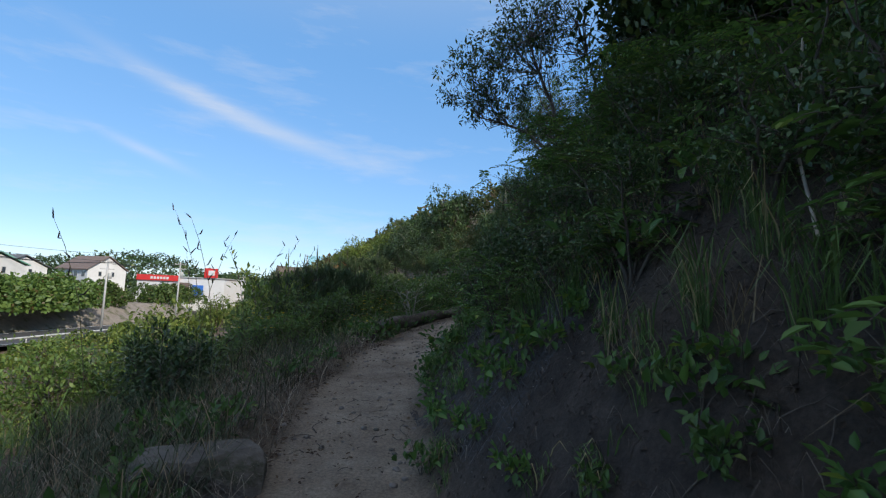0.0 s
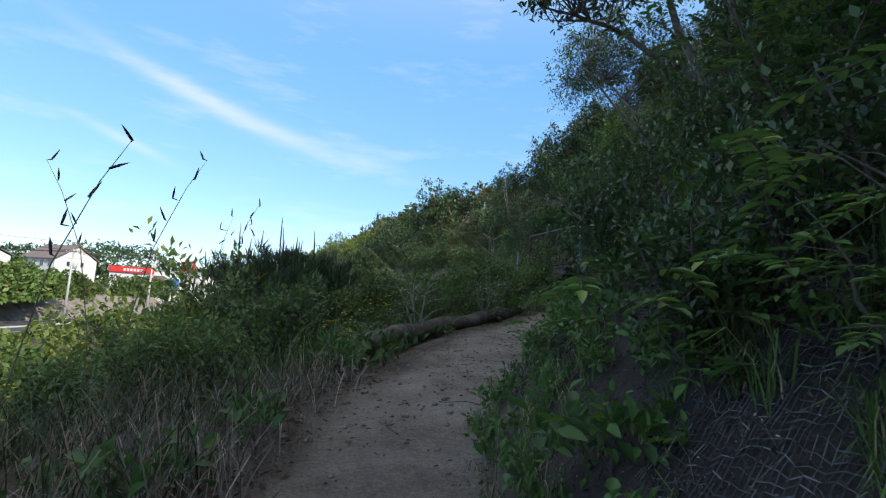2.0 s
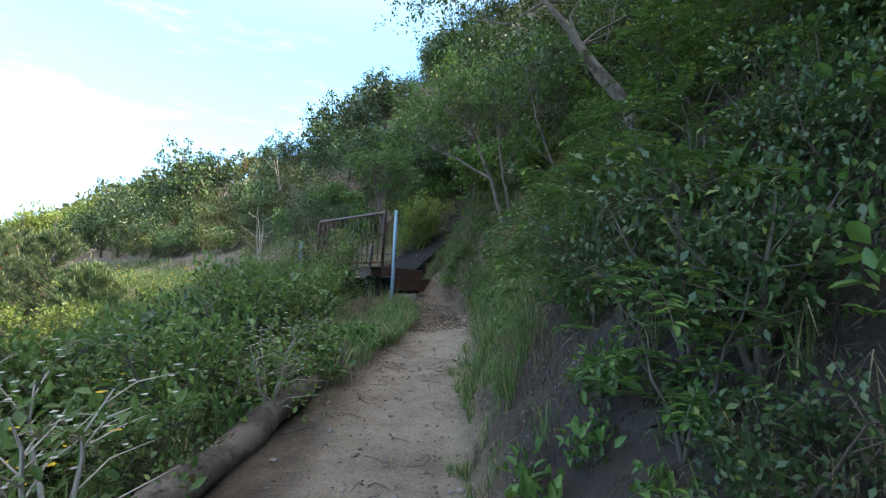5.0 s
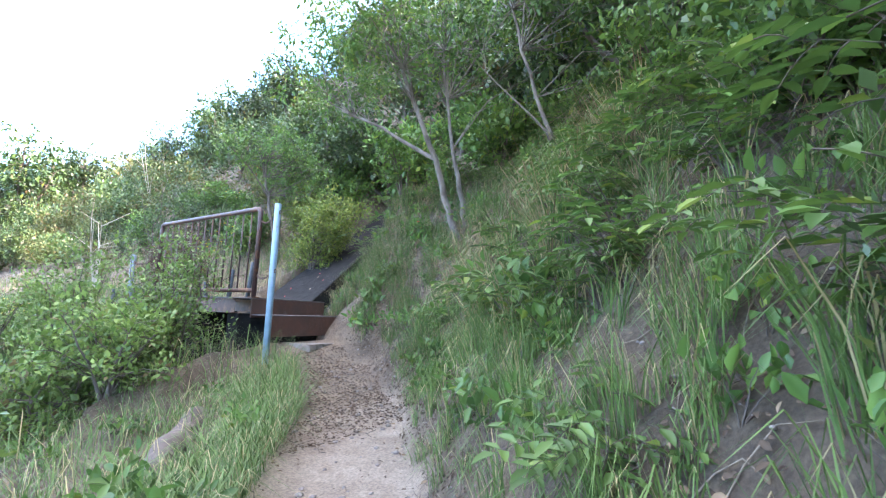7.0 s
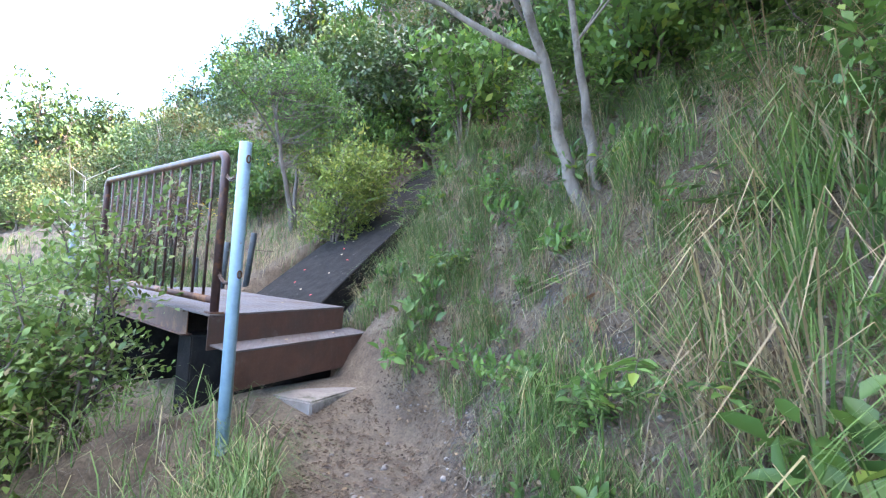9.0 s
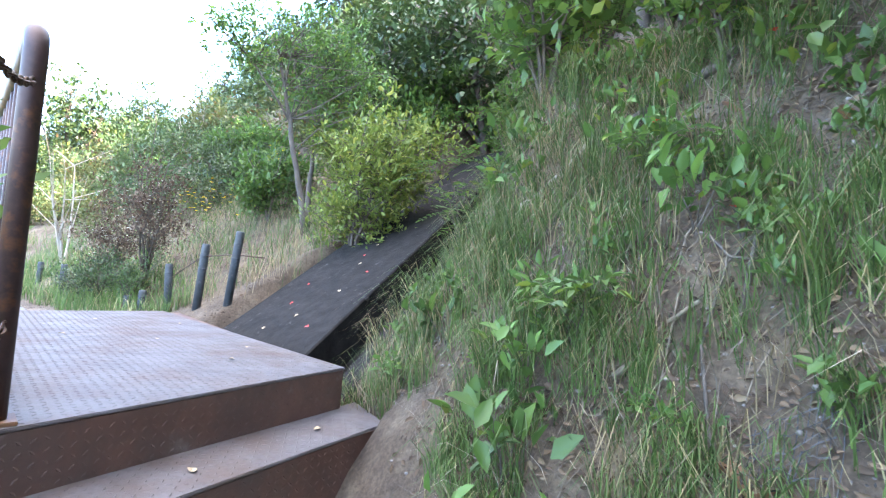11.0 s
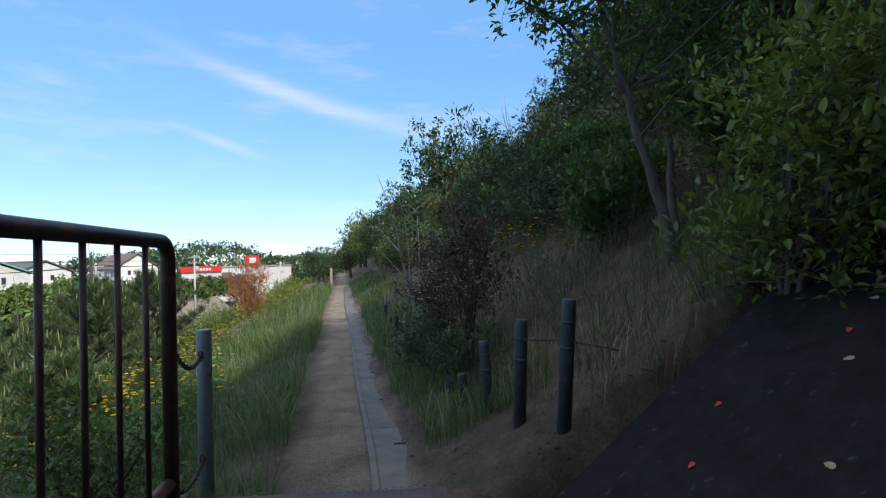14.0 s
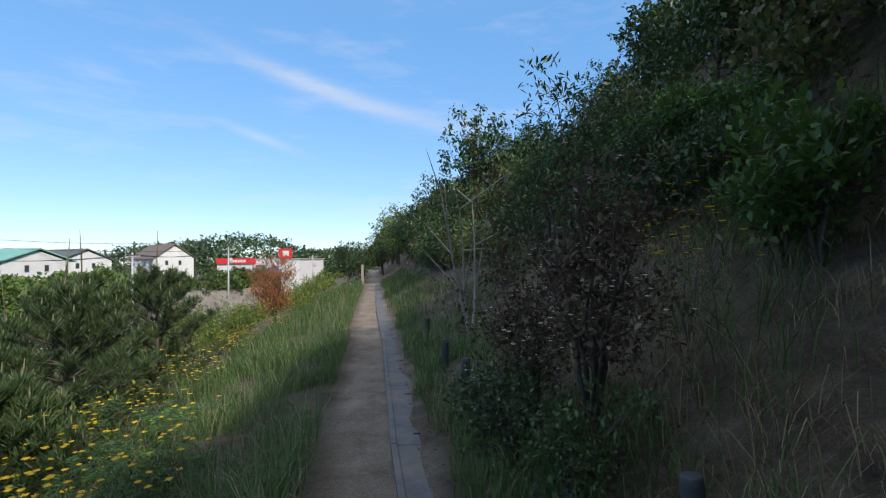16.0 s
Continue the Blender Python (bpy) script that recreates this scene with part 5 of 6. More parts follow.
bake_at = spots(150, 4.2, 24, -16, 50, 0.9, 1.5, 23) + spots(30, 2.2, 6, 10, 32, 0.6, 1.0, 123)
baked(olive, bake_at, "hillside_scrub", "olive-green scrub covering the hillside", "scrub", 323)
scrub = plant("shrub", "dark scrub", "shrub", 213, 1.4, 0.9, 5, 8, 900, (0.11, 0.5), LEAF_DARK, cloud=0.26, six=False)
baked(scrub, spots(110, 4.5, 20, -18, 36, 0.9, 1.6, 324) + spots(20, 2.2, 4, 16, 34, 0.7, 1.1, 325), "hillside_scrub", "dark green scrub covering the hillside", "scrub", 326)
rosette = plant("azalea_bush", "rounded yellow-green bush with blunt clustered leaves beside the drain", "shrub", 16, 1.4, 0.6, 10, 18, 6200, (0.05, 0.45), LEAF_YELLOW, cloud=0.11, upward=0.5, lean=(0.12, -0.42))
scatter(rosette, [(3.2, 3.5, 1.45), (4.3, 4.9, 1.3)], rng)
rosette.matrix_basis = Matrix.LocRotScale((3.4, 3.4, float(height(3.4, 3.4)) - 0.04), None, (1.5, 1.5, 1.5))      # it leans out over the slab
brown = plant("dying_shrub", "half-dead brown shrub with shrivelled pale leaves by the stakes", "shrub", 17, 1.35, 0.62, 7, 12, 2200, (0.04, 0.55), LEAF_BROWN, cloud=0.13, kids=(("withered_blossom", 90, 0.016, PETAL_WHITE, "small pale withered blossoms"),))
scatter(brown, [(1.75, 5.75, 1.15), (1.55, 6.35, 0.95)], rng)
under = plant("low_shrub", "low dark green leafy shrub on shaded ground", "shrub", 18, 0.7, 0.5, 5, 8, 1500, (0.046, 0.5), LEAF_DARK, six=False)
scatter(under, [(1.5, 5.35, 0.8), (1.3, 6.0, 0.9), (1.25, 6.9, 0.9)] + spots(50, 1.0, 2.7, -16.5, -5.6, 0.5, 0.95, 418), rng)
airy = plant("tall_shrub", "tall airy shrub with narrow grey-green leaves", "shrub", 19, 2.4, 0.7, 4, 13, 1900, (0.085, 0.28), LEAF_DARK, cloud=0.2, r0=0.022)
scatter(airy, [(2.35, 8.9, 1.35), (4.9, 6.2, 1.0)], rng)
daisy = plant("yellow_daisies", "clump of yellow daisies on thin green stalks", "flowers", 20, 0.75, 0.45, 7, 3, 160, (0.06, 0.2), LEAF_SMALL, r0=0.004, kids=(("blossoms", 15, 0.032, PETAL, "bright yellow daisy heads"),))
scatter(daisy, [(2.6, 6.2, 1.1), (3.9, 7.7, 1.1), (3.2, 6.9, 1.0), (2.9, 7.6, 1.0), (-5.85, -5.1, 0.8), (-5.3, -4.2, 0.8), (-6.5, -5.9, 0.8), (-6.2, -5.3, 0.9), (-6.7, -5.2, 0.9), (-6.3, -4.6, 0.9), (-5.9, -4.4, 0.8), (-6.9, -4.8, 0.9), (-1.2, 6.2, 0.9), (-1.6, 5.6, 0.9), (-1.9, 6.3, 0.9), (-1.5, 4.9, 0.9), (-1.1, 5.2, 0.8), (-1.9, 5.0, 1.0), (-2.2, 5.8, 1.0), (-2.4, 6.6, 1.0), (-1.4, 6.8, 0.9), (-1.7, 7.3, 1.0), (-2.6, 7.6, 1.0)]
        + spots(44, -5.0, -2.2, 7, 26, 0.8, 1.2, 68) + spots(34, -5.5, -1.3, -8.5, -0.8, 0.6, 1.0, 69, OPEN) + spots(6, 2.5, 6, 6, 14, 0.8, 1.1, 70), rng, group="yellow daisies")
whitebush = plant("shrub", "bare-stemmed shrub with tiny pale flowers below the log", "shrub", 71, 0.8, 0.5, 4, 8, 350, (0.05, 0.5), LEAF_SMALL, bark=DEADWOOD, kids=(("blossoms", 60, 0.014, PETAL_WHITE, "tiny pale blossoms"),))
scatter(whitebush, [(-4.4, -1.9, 1.1), (-5.0, -2.9, 1.0), (-3.6, -2.6, 0.9), (-4.7, -3.6, 0.9), (-3.9, -1.2, 1.0)] + spots(10, -2.6, -0.9, -6.5, -2.5, 0.8, 1.2, 171, lambda x, y: x < -3.0), rng)


# ---- trees ----
def tree(label, base, forks, crown, leaves, leaf, mat, bark, seed, twig=0.012, cloud=0.3, name="tree", six=True, fine=True):
    """forks: stems as (points, first radius), from the base; crown: boughs end round these points (x, y, z, radius)."""
    g = np.random.default_rng(seed)
    ob = thing(name, base, label, "tree")
    bm, tips, ends = bmesh.new(), [], []
    for pts, r in forks:
        bent = []
        P = [Vector(p) for p in pts]
        for a, c in zip(P, P[1:]):
            for k in range(4):
                bent.append(a.lerp(c, k / 4) + Vector(g.normal(size=3)) * r * 0.25 * (1 if bent else 0))
        bent.append(P[-1])
        n = len(bent) - 1
        tube(bent, [r * (1 - 0.72 * i / n) for i in range(n + 1)], 9, bm, cap=False)
        ends += [(bent[int(n * u)], r * (1 - 0.72 * u) * 0.6) for u in (0.5, 0.7, 0.85, 1.0)]
    for cx, cy, cz, cr, many in crown:
        c = Vector((cx, cy, cz))
        for _ in range(many):
            q = c + Vector(unit(g, 1)[0]) * cr * g.uniform(0.35, 1.0) ** 0.5
            near = sorted(ends, key=lambda e: (e[0] - q).length)[:3]
            p, r = near[g.integers(0, len(near))]
            m1, m2 = p.lerp(q, 0.35) + Vector(g.normal(size=3)) * 0.10, p.lerp(q, 0.7) + Vector(g.normal(size=3)) * 0.10
            rr = min(r, twig * g.uniform(0.8, 1.5))
            tube([p, m1, m2, q], [rr, rr * 0.75, rr * 0.5, rr * 0.2], 4 if fine else 3, bm, cap=False)
            for s in range(4):
                a = m2.lerp(q, s / 3)
                d = Vector(unit(g, 1)[0]) * cloud * 1.3
                if fine:
                    tube([a, a + d * 0.6, a + d + Vector((0, 0, -0.03))], [rr * 0.3, rr * 0.2, rr * 0.08], 3, bm, cap=False)
                tips += [a + d * 0.5, a + d * 0.8, a + d]
    part("trunk", bm, bark, ob)
    T = np.array([tuple(t) for t in tips])
    pick = T[g.integers(0, len(T), leaves)]
    off = unit(g, leaves) * cloud * 0.45 * g.uniform(0.1, 1, (leaves, 1))
    way = off / cloud + unit(g, leaves) * 0.6 + np.array([0, 0, -0.25])
    ln = leaf[0] * g.uniform(0.6, 1.25, leaves)
    cr = new("crown", leaf_mesh("crown", pick + off, way, unit(g, leaves) * 0.7 + np.array([0, 0, 1.0]), ln, ln * leaf[1], mat, six))
    cr.parent = ob
    return ob


# forked tree leaning over the trail
zA = float(height(-3.7, -8.64))
tree("pale-barked forked tree with drooping dark leaves over the trail", (-3.7, -8.64, zA - 0.1),
     [([(0, 0, 0), (-0.10, 0.10, 0.55), (-0.35, 0.3, 1.5), (-0.7, 0.45, 2.6)], 0.055), ([(-0.03, 0.0, 0.2), (0.16, -0.02, 0.9), (0.35, 0.2, 1.9), (0.15, 0.4, 3.0)], 0.042), ([(-0.12, 0.12, 0.55), (-0.8, 0.55, 1.15), (-1.4, 0.8, 1.35)], 0.035)],
     [(-0.9, 0.6, 2.3, 0.75, 34), (-1.2, 0.4, 1.6, 0.5, 22), (-1.7, 0.7, 2.0, 0.55, 20), (-0.4, 1.4, 2.9, 0.9, 30), (0.4, 0.5, 3.3, 1.1, 30), (-1.0, -0.2, 3.0, 0.8, 26)], 6500, (0.075, 0.36), LEAF_DARK, BARK, 81, 0.011, 0.2)
zB = float(height(-2.5, -6.8))
tree("slender grey tree with fine silvery leaves on the slope", (-2.5, -6.8, zB - 0.1),
     [([(0, 0, 0), (-0.1, 0.25, 0.7), (-0.3, 0.8, 1.6), (-0.2, 2.0, 2.7)], 0.038), ([(-0.05, 0.1, 0.4), (-0.5, 0.5, 1.2), (-0.9, 1.0, 2.1)], 0.035)],
     [(0.4, 2.5, 2.9, 0.9, 45), (-0.2, 1.5, 2.5, 0.8, 40), (0.7, 2.0, 3.6, 1.0, 36), (0.7, 1.0, 2.6, 0.8, 30)], 12000, (0.05, 0.42), LEAF_SMALL, BARK, 82, 0.009, 0.25)
# twin-stemmed tree above the steps
zC = float(height(1.58, -1.95))
tree("twin-stemmed tree with patchy pale bark above the bridge steps", (1.58, -1.95, zC - 0.1),
     [([(0, 0, 0), (-0.08, 0.12, 0.4), (-0.28, 0.2, 1.05), (-0.75, 0.35, 1.9), (-1.0, 0.6, 2.8)], 0.056), ([(0.09, -0.06, 0), (0.06, 0.0, 0.5), (-0.12, 0.1, 1.2), (-0.15, 0.25, 2.6)], 0.047), ([(-0.28, 0.2, 1.05), (-0.6, 0.9, 1.5), (-0.9, 1.6, 1.9)], 0.03)],
     [(-0.9, 0.9, 2.7, 0.9, 40), (-0.6, 2.0, 2.7, 0.8, 34), (0.2, 0.6, 3.2, 0.9, 30), (0.3, -0.8, 3.0, 0.8, 24), (-1.5, 0.0, 2.5, 0.6, 22)], 8000, (0.075, 0.45), LEAF_BROAD, BARK, 83, 0.008, 0.22)
zD = float(height(1.15, -3.6))
tree("thin double-stemmed sapling on the bank", (1.15, -3.6, zD - 0.08),
     [([(0, 0, 0), (-0.12, 0.12, 0.6), (-0.5, 0.3, 1.5), (-0.55, 0.5, 2.4)], 0.03), ([(0.06, 0.02, 0), (-0.1, 0.2, 0.75), (-0.45, 0.75, 1.4)], 0.02)],
     [(-0.5, 0.5, 2.4, 0.8, 26), (0.2, -0.4, 2.2, 0.9, 26)], 2600, (0.08, 0.45), LEAF_BROAD, BARK, 84, 0.007, 0.2)
zE = float(height(3.6, 4.9))
tree("leafy green tree overhanging the drain and path", (3.6, 4.9, zE - 0.1),
     [([(0, 0, 0), (-0.15, 0.0, 0.8), (-0.4, 0.05, 1.7), (-0.6, 0.1, 2.6)], 0.06), ([(0.05, 0.05, 0.2), (0.2, 0.4, 1.2), (0.3, 0.6, 2.4)], 0.05), ([(-0.4, 0.05, 1.7), (-1.0, 0.1, 2.4), (-1.6, 0.1, 2.75)], 0.02)],
     [(-0.25, -0.1, 2.75, 0.7, 40), (-1.2, 0.1, 2.75, 0.35, 16), (0.4, 0.4, 2.9, 0.9, 40), (0.4, -0.6, 2.3, 0.7, 26)], 5200, (0.08, 0.45), LEAF_BROAD, BARK_DARK, 85, 0.010, 0.2)
zF = float(height(0.9, -5.7))
tree("pale tree trunk high on the bank with dark leaves", (0.9, -5.7, zF - 0.1),
     [([(0, 0, 0), (-0.05, 0.1, 0.9), (-0.2, 0.1, 2.0), (-0.1, 0.3, 3.0)], 0.09), ([(0.1, 0, 0), (0.35, 0.1, 0.9), (0.5, 0.2, 2.2)], 0.05)],
     [(-0.2, 0.4, 2.9, 1.1, 34), (0.6, 0.2, 2.6, 0.9, 24)], 3800, (0.09, 0.45), LEAF_DARK, BARK, 86, 0.010, 0.25)

# round-headed trees farther up and along the hill, built once and repeated
wood = tree("dense round-headed evergreen tree on the hill", (0, 0, 0),
            [([(0, 0, 0), (0.05, 0.1, 1.2), (-0.1, 0.1, 2.4), (0, 0, 3.6)], 0.11), ([(0.03, 0.06, 0.9), (0.6, -0.3, 1.9), (1.0, -0.4, 2.8)], 0.06), ([(0.03, 0.06, 0.9), (-0.6, 0.4, 1.8), (-1.0, 0.5, 2.6)], 0.06)],
            [(0, 0, 3.4, 1.1, 14), (0.9, -0.3, 2.7, 0.9, 11), (-0.9, 0.4, 2.6, 0.9, 11), (0.1, 0.9, 2.6, 0.8, 8), (0, -0.9, 2.4, 0.8, 8), (0.2, 0, 1.6, 1.1, 9)], 2300, (0.20, 0.55), LEAF_DARK, BARK_DARK, 87, 0.02, 0.45, six=False, fine=False)
scatter(wood, [(1.5, 19.0, 0.5), (1.3, 21.5, 0.5), (1.0, 24.5, 0.65), (0.8, 28, 0.7), (0.6, 32, 0.85), (0.2, 36, 1.0), (-0.8, 42, 1.1), (-4.2, 38, 0.6), (-5.5, 43, 0.7), (3.2, 24, 0.6), (3.0, 29, 0.75), (3.0, 35, 0.9), (2.0, 41, 1.0), (5, 33, 0.9), (4.2, 46, 1.1), (1.5, 50, 1.2), (6, 56, 1.3), (6.4, 5.6, 0.75), (7.6, 2.0, 0.85), (5.4, 5.4, 0.75), (5.2, 0.6, 0.8), (5.0, -0.8, 0.8), (7.2, 4.6, 0.9), (6.4, 7.4, 0.75), (-1.0, -7.0, 0.8), (0.9, -6.4, 0.8), (-2.0, -9.7, 0.8), (0.6, -8.2, 0.9), (2.0, -4.2, 0.8), (6.2, 9.3, 0.6), (7.0, 11.5, 0.65), (7.8, 9.2, 0.75), (7.6, 14.2, 0.75), (9.2, 16.5, 0.9), (9, 20, 1.0), (3.4, -2.6, 0.7), (10.2, 7.2, 0.8), (11.2, 8.2, 0.85), (9.4, 6.4, 0.7), (12.2, 9.4, 0.9)] + spots(8, 2.6, 3.6, -15, -9.5, 0.6, 0.8, 391)
        # trees at y -22 to -12.5 are added, partly unseen, to block sky light
        + spots(16, 3.4, 7.5, -17, -9, 0.8, 1.1, 91) + spots(12, 2.4, 4.6, -22, -12.5, 0.8, 1.1, 491) + [(-4.6, 45, 0.9), (-3.0, 46.5, 0.8), (-6.2, 47, 0.9)] + spots(14, 4.5, 9, -9, 1, 0.7, 1.0, 191) + spots(12, 9, 26, 2, 22, 0.7, 1.0, 291) + spots(30, 5, 24, 26, 85, 0.9, 1.4, 92), rng, 0.2)
golden = tree("sunlit yellow-green tree crown on the far hill", (0, 0, 0),
              [([(0, 0, 0), (0.05, 0.1, 1.2), (-0.1, 0.1, 2.4), (0, 0, 3.4)], 0.11), ([(0.03, 0.06, 0.9), (0.6, -0.3, 1.9), (1.0, -0.4, 2.6)], 0.06)],
              [(0, 0, 3.2, 1.1, 26), (0.9, -0.3, 2.6, 0.9, 20), (-0.9, 0.4, 2.5, 0.9, 20), (0.1, 0.9, 2.5, 0.8, 14)], 2000, (0.19, 0.55), LEAF_YELLOW, BARK_DARK, 88, 0.02, 0.45, six=False, fine=False)
scatter(golden, [(-3.6, 51, 0.85), (-1.8, 50, 0.95), (0.4, 49, 1.1), (2.6, 48, 1.15), (-0.6, 55, 1.2), (3.6, 53, 1.3)] + spots(14, 1.5, 12, 55, 80, 1.0, 1.4, 93) + spots(22, -26, -12, -5, 70, 0.7, 1.2, 94), rng, 0.2)


def pine(label, base, tall, seed, tiers=10, needles=17000):
    """A young pine: a straight leader, whorls of boughs, upright candles and bundles of needles."""
    g = np.random.default_rng(seed)
    ob = thing("pine_tree", base, label, "tree")
    bm, tips = bmesh.new(), []
    tube([(0, 0, -0.1), (0.02, 0, tall * 0.5), (0, 0.02, tall * 1.12)], [0.02 * tall, 0.013 * tall, 0.004], 7, bm, cap=False)
    shoots = [(Vector((0, 0.02, tall)), 0.22 * tall)]
    for k in range(tiers):
        z = tall * (0.08 + 0.86 * k / tiers)
        reach = tall * 0.46 * (1 - k / tiers) ** 0.8 + 0.12
        for j in range(6):
            a = j * math.tau / 6 + k * 0.7 + g.uniform(-0.25, 0.25)
            q = Vector((math.cos(a) * reach, math.sin(a) * reach, z + reach * g.uniform(0.35, 0.9)))
            p = Vector((0, 0, z))
            tube([p, p.lerp(q, 0.5) + Vector((0, 0, -0.03)), q], [0.006 * tall, 0.004 * tall, 0.003], 4, bm, cap=False)
            for u in (0.35, 0.55, 0.7, 0.85, 1.0):
                tips.append(p.lerp(q, u))
            if g.uniform() < 0.75:
                shoots.append((q, 0.16 + 0.14 * g.uniform()))
    part("trunk", bm, BARK_DARK, ob)
    for q, long in shoots:
        cd = new("candle", CANDLE_MESH)
        cd.parent = ob
        cd.matrix_basis = Matrix.LocRotScale(q, Euler((g.uniform(-0.1, 0.1), g.uniform(-0.1, 0.1), 0)), (1, 1, long))
    T = np.array([tuple(t) for t in tips])
    pick = T[g.integers(0, len(T), needles)] + unit(g, needles) * 0.05
    way = unit(g, needles) + np.array([0, 0, 0.7]) + pick / tall * 0.8
    ln = 0.17 * g.uniform(0.7, 1.2, needles)
    n = new("needles", leaf_mesh("needles", pick, way, unit(g, needles), ln, ln * 0.04 + 0.005, NEEDLE, False))
    n.parent = ob
    return ob


CANDLE = worn("pine_candle", (0.13, 0.15, 0.06), (0.22, 0.22, 0.10), 20, 0.8)
bm = tube([(0, 0, 0), (0, 0, 0.6), (0, 0, 1)], [0.011, 0.009, 0.004], 5)
CANDLE_MESH = bpy.data.meshes.new("candle")
bm.to_mesh(CANDLE_MESH)
bm.free()
CANDLE_MESH.materials.append(CANDLE)
for x, y, tall, sd in ((-4.6, 10.2, 3.0, 101), (-6.0, 12.6, 3.6, 102), (-5.2, 13.8, 3.3, 103), (-6.9, 10.6, 3.3, 104), (-3.9, 8.2, 1.7, 105), (-8.2, 13.5, 3.9, 106)):
    pine("dark young pine with upright candles on the embankment", (x, y, float(height(x, y))), tall, sd)
for x, y, top, sd in ((-7.5, -4.6, -0.3, 107), (-7.0, -3.9, -0.35, 108), (-8.1, -4.2, -0.4, 109), (-6.6, -3.2, -0.4, 110), (-7.5, -3.3, -0.3, 111)):
    z = float(height(x, y))
    pine("small young pine with upright candles below the trail", (x, y, z), (top - z) / 1.15, sd, 8, 5000)
rust = plant("dead_conifer", "dead rust-orange conifer bush on the embankment", "shrub", 112, 2.1, 0.75, 8, 12, 3200, (0.16, 0.12), LEAF_RUST, cloud=0.22, upward=1.2)
scatter(rust, [(-5.6, 23.8, 1.3)], rng)


def bare(label, base, stems, tall, seed):
    g = np.random.default_rng(seed)
    ob = thing("dead_shrub", base, label, "shrub")
    for _ in range(stems):
        bm = bmesh.new()
        a = g.uniform(0, math.tau)
        d = Vector((math.cos(a) * 0.3, math.sin(a) * 0.3, 1)).normalized()
        pts = [d * tall * u * g.uniform(0.9, 1.1) + Vector(g.normal(size=3)) * 0.05 * u for u in (0, 0.3, 0.6, 0.85, 1.0)]
        tube(pts, [0.012 * tall, 0.009 * tall, 0.006 * tall, 0.003 * tall, 0.001 * tall], 5, bm, cap=False)
        for u in (1, 2, 3):
            e = Vector(unit(g, 1)[0]) + Vector((0, 0, 0.8))
            tube([pts[u], pts[u] + e * 0.2 * tall, pts[u] + e * 0.33 * tall], [0.005 * tall, 0.003 * tall, 0.001 * tall], 4, bm, cap=False)
        part("stem", bm, DEADWOOD, ob)
    return ob


bare("bleached bare dead shrub against the sky", (1.35, 9.6, float(height(1.35, 9.6))), 4, 2.3, 121)
bare("leafless pale dead tree on the hillside", (5.5, 17, float(height(5.5, 17))), 3, 2.6, 122)


# -- tall grass stalks with dark seed heads beside the trail
def stalk(base, tall, seed):
    g = np.random.default_rng(seed)
    ob = thing("grass_stalk", base, "tall thin grass stalk with dark seed heads", "grass", "tall seeding grasses")
    a = g.uniform(0, math.tau)
    d = Vector((math.cos(a), math.sin(a), 0)) * 0.2 * tall
    pts = [Vector((0, 0, tall * u)) + d * u ** 3 for u in (0, 0.4, 0.7, 0.9, 1.0)]
    part("stem", tube(pts, [0.0032, 0.0028, 0.0024, 0.0018, 0.001], 4, cap=False), STALK, ob)
    for k in range(5):
        u = 0.72 + 0.07 * k
        p = Vector((0, 0, tall * u)) + d * u ** 3
        e = Vector((g.normal() * 0.5, g.normal() * 0.5, 1.0)).normalized() * 0.07
        q = p + Vector((g.normal(), g.normal(), 0.3)) * 0.02
        part("seed_head", tube([p, q, q + e * 0.5, q + e], [0.001, 0.005, 0.0055, 0.001], 5), SEED, ob, "dark clustered seed head")
    return ob


STALK = worn("dry_stalk", (0.10, 0.10, 0.05), (0.2, 0.18, 0.09), 30, 0.8)
for k, (x, y, tall) in enumerate(((-8.35, -10.7, 1.5), (-8.2, -11.0, 1.35), (-8.5, -10.3, 1.45), (-8.1, -10.1, 1.25), (-8.0, -9.3, 1.3), (-8.25, -8.9, 1.3), (-7.75, -8.2, 1.2), (-7.9, -7.8, 1.25), (-7.4, -7.3, 1.1), (-7.6, -7.0, 1.2), (-9.0, -11.2, 1.5), (-8.7, -9.6, 1.45))):
    stalk((x, y, float(height(x, y))), tall + 0.3, 130 + k)


# ---- the valley ----
ASPHALT = worn("valley_asphalt", (0.05, 0.05, 0.052), (0.075, 0.075, 0.078), 2, 0.9, 0, None, 3, 0.3, 0.01)
WHITE_WALL = worn("white_render", (0.66, 0.65, 0.62), (0.78, 0.77, 0.75), 0.8, 0.9, 0, (0.55, 0.54, 0.50), 0.4, 0.2, 0.01, at=(0.6, 0.8))
ROOF_BROWN = worn("brown_roof", (0.15, 0.105, 0.085), (0.22, 0.165, 0.14), 3, 0.8, 0, None, 3, 0.4, 0.02)
ROOF_GREY = worn("grey_tile_roof", (0.09, 0.09, 0.095), (0.16, 0.16, 0.165), 3, 0.7, 0, None, 3, 0.4, 0.02)
ROOF_GREEN = worn("green_metal_roof", (0.18, 0.42, 0.33), (0.26, 0.52, 0.42), 1, 0.6, 0, None, 3, 0.1, 0.01)
GLASS = worn("dark_window_glass", (0.03, 0.04, 0.05), (0.06, 0.075, 0.09), 1, 0.1)
RED = worn("red_sign_paint", (0.62, 0.03, 0.03), (0.72, 0.05, 0.04), 1, 0.5)
BLUE = worn("blue_sign_paint", (0.03, 0.16, 0.55), (0.05, 0.2, 0.62), 1, 0.5)
BANK = worn("grey_brown_slope_facing", (0.20, 0.17, 0.145), (0.30, 0.26, 0.22), 1.2, 0.95, 0, (0.12, 0.12, 0.07), 0.5, 0.6, 0.05)
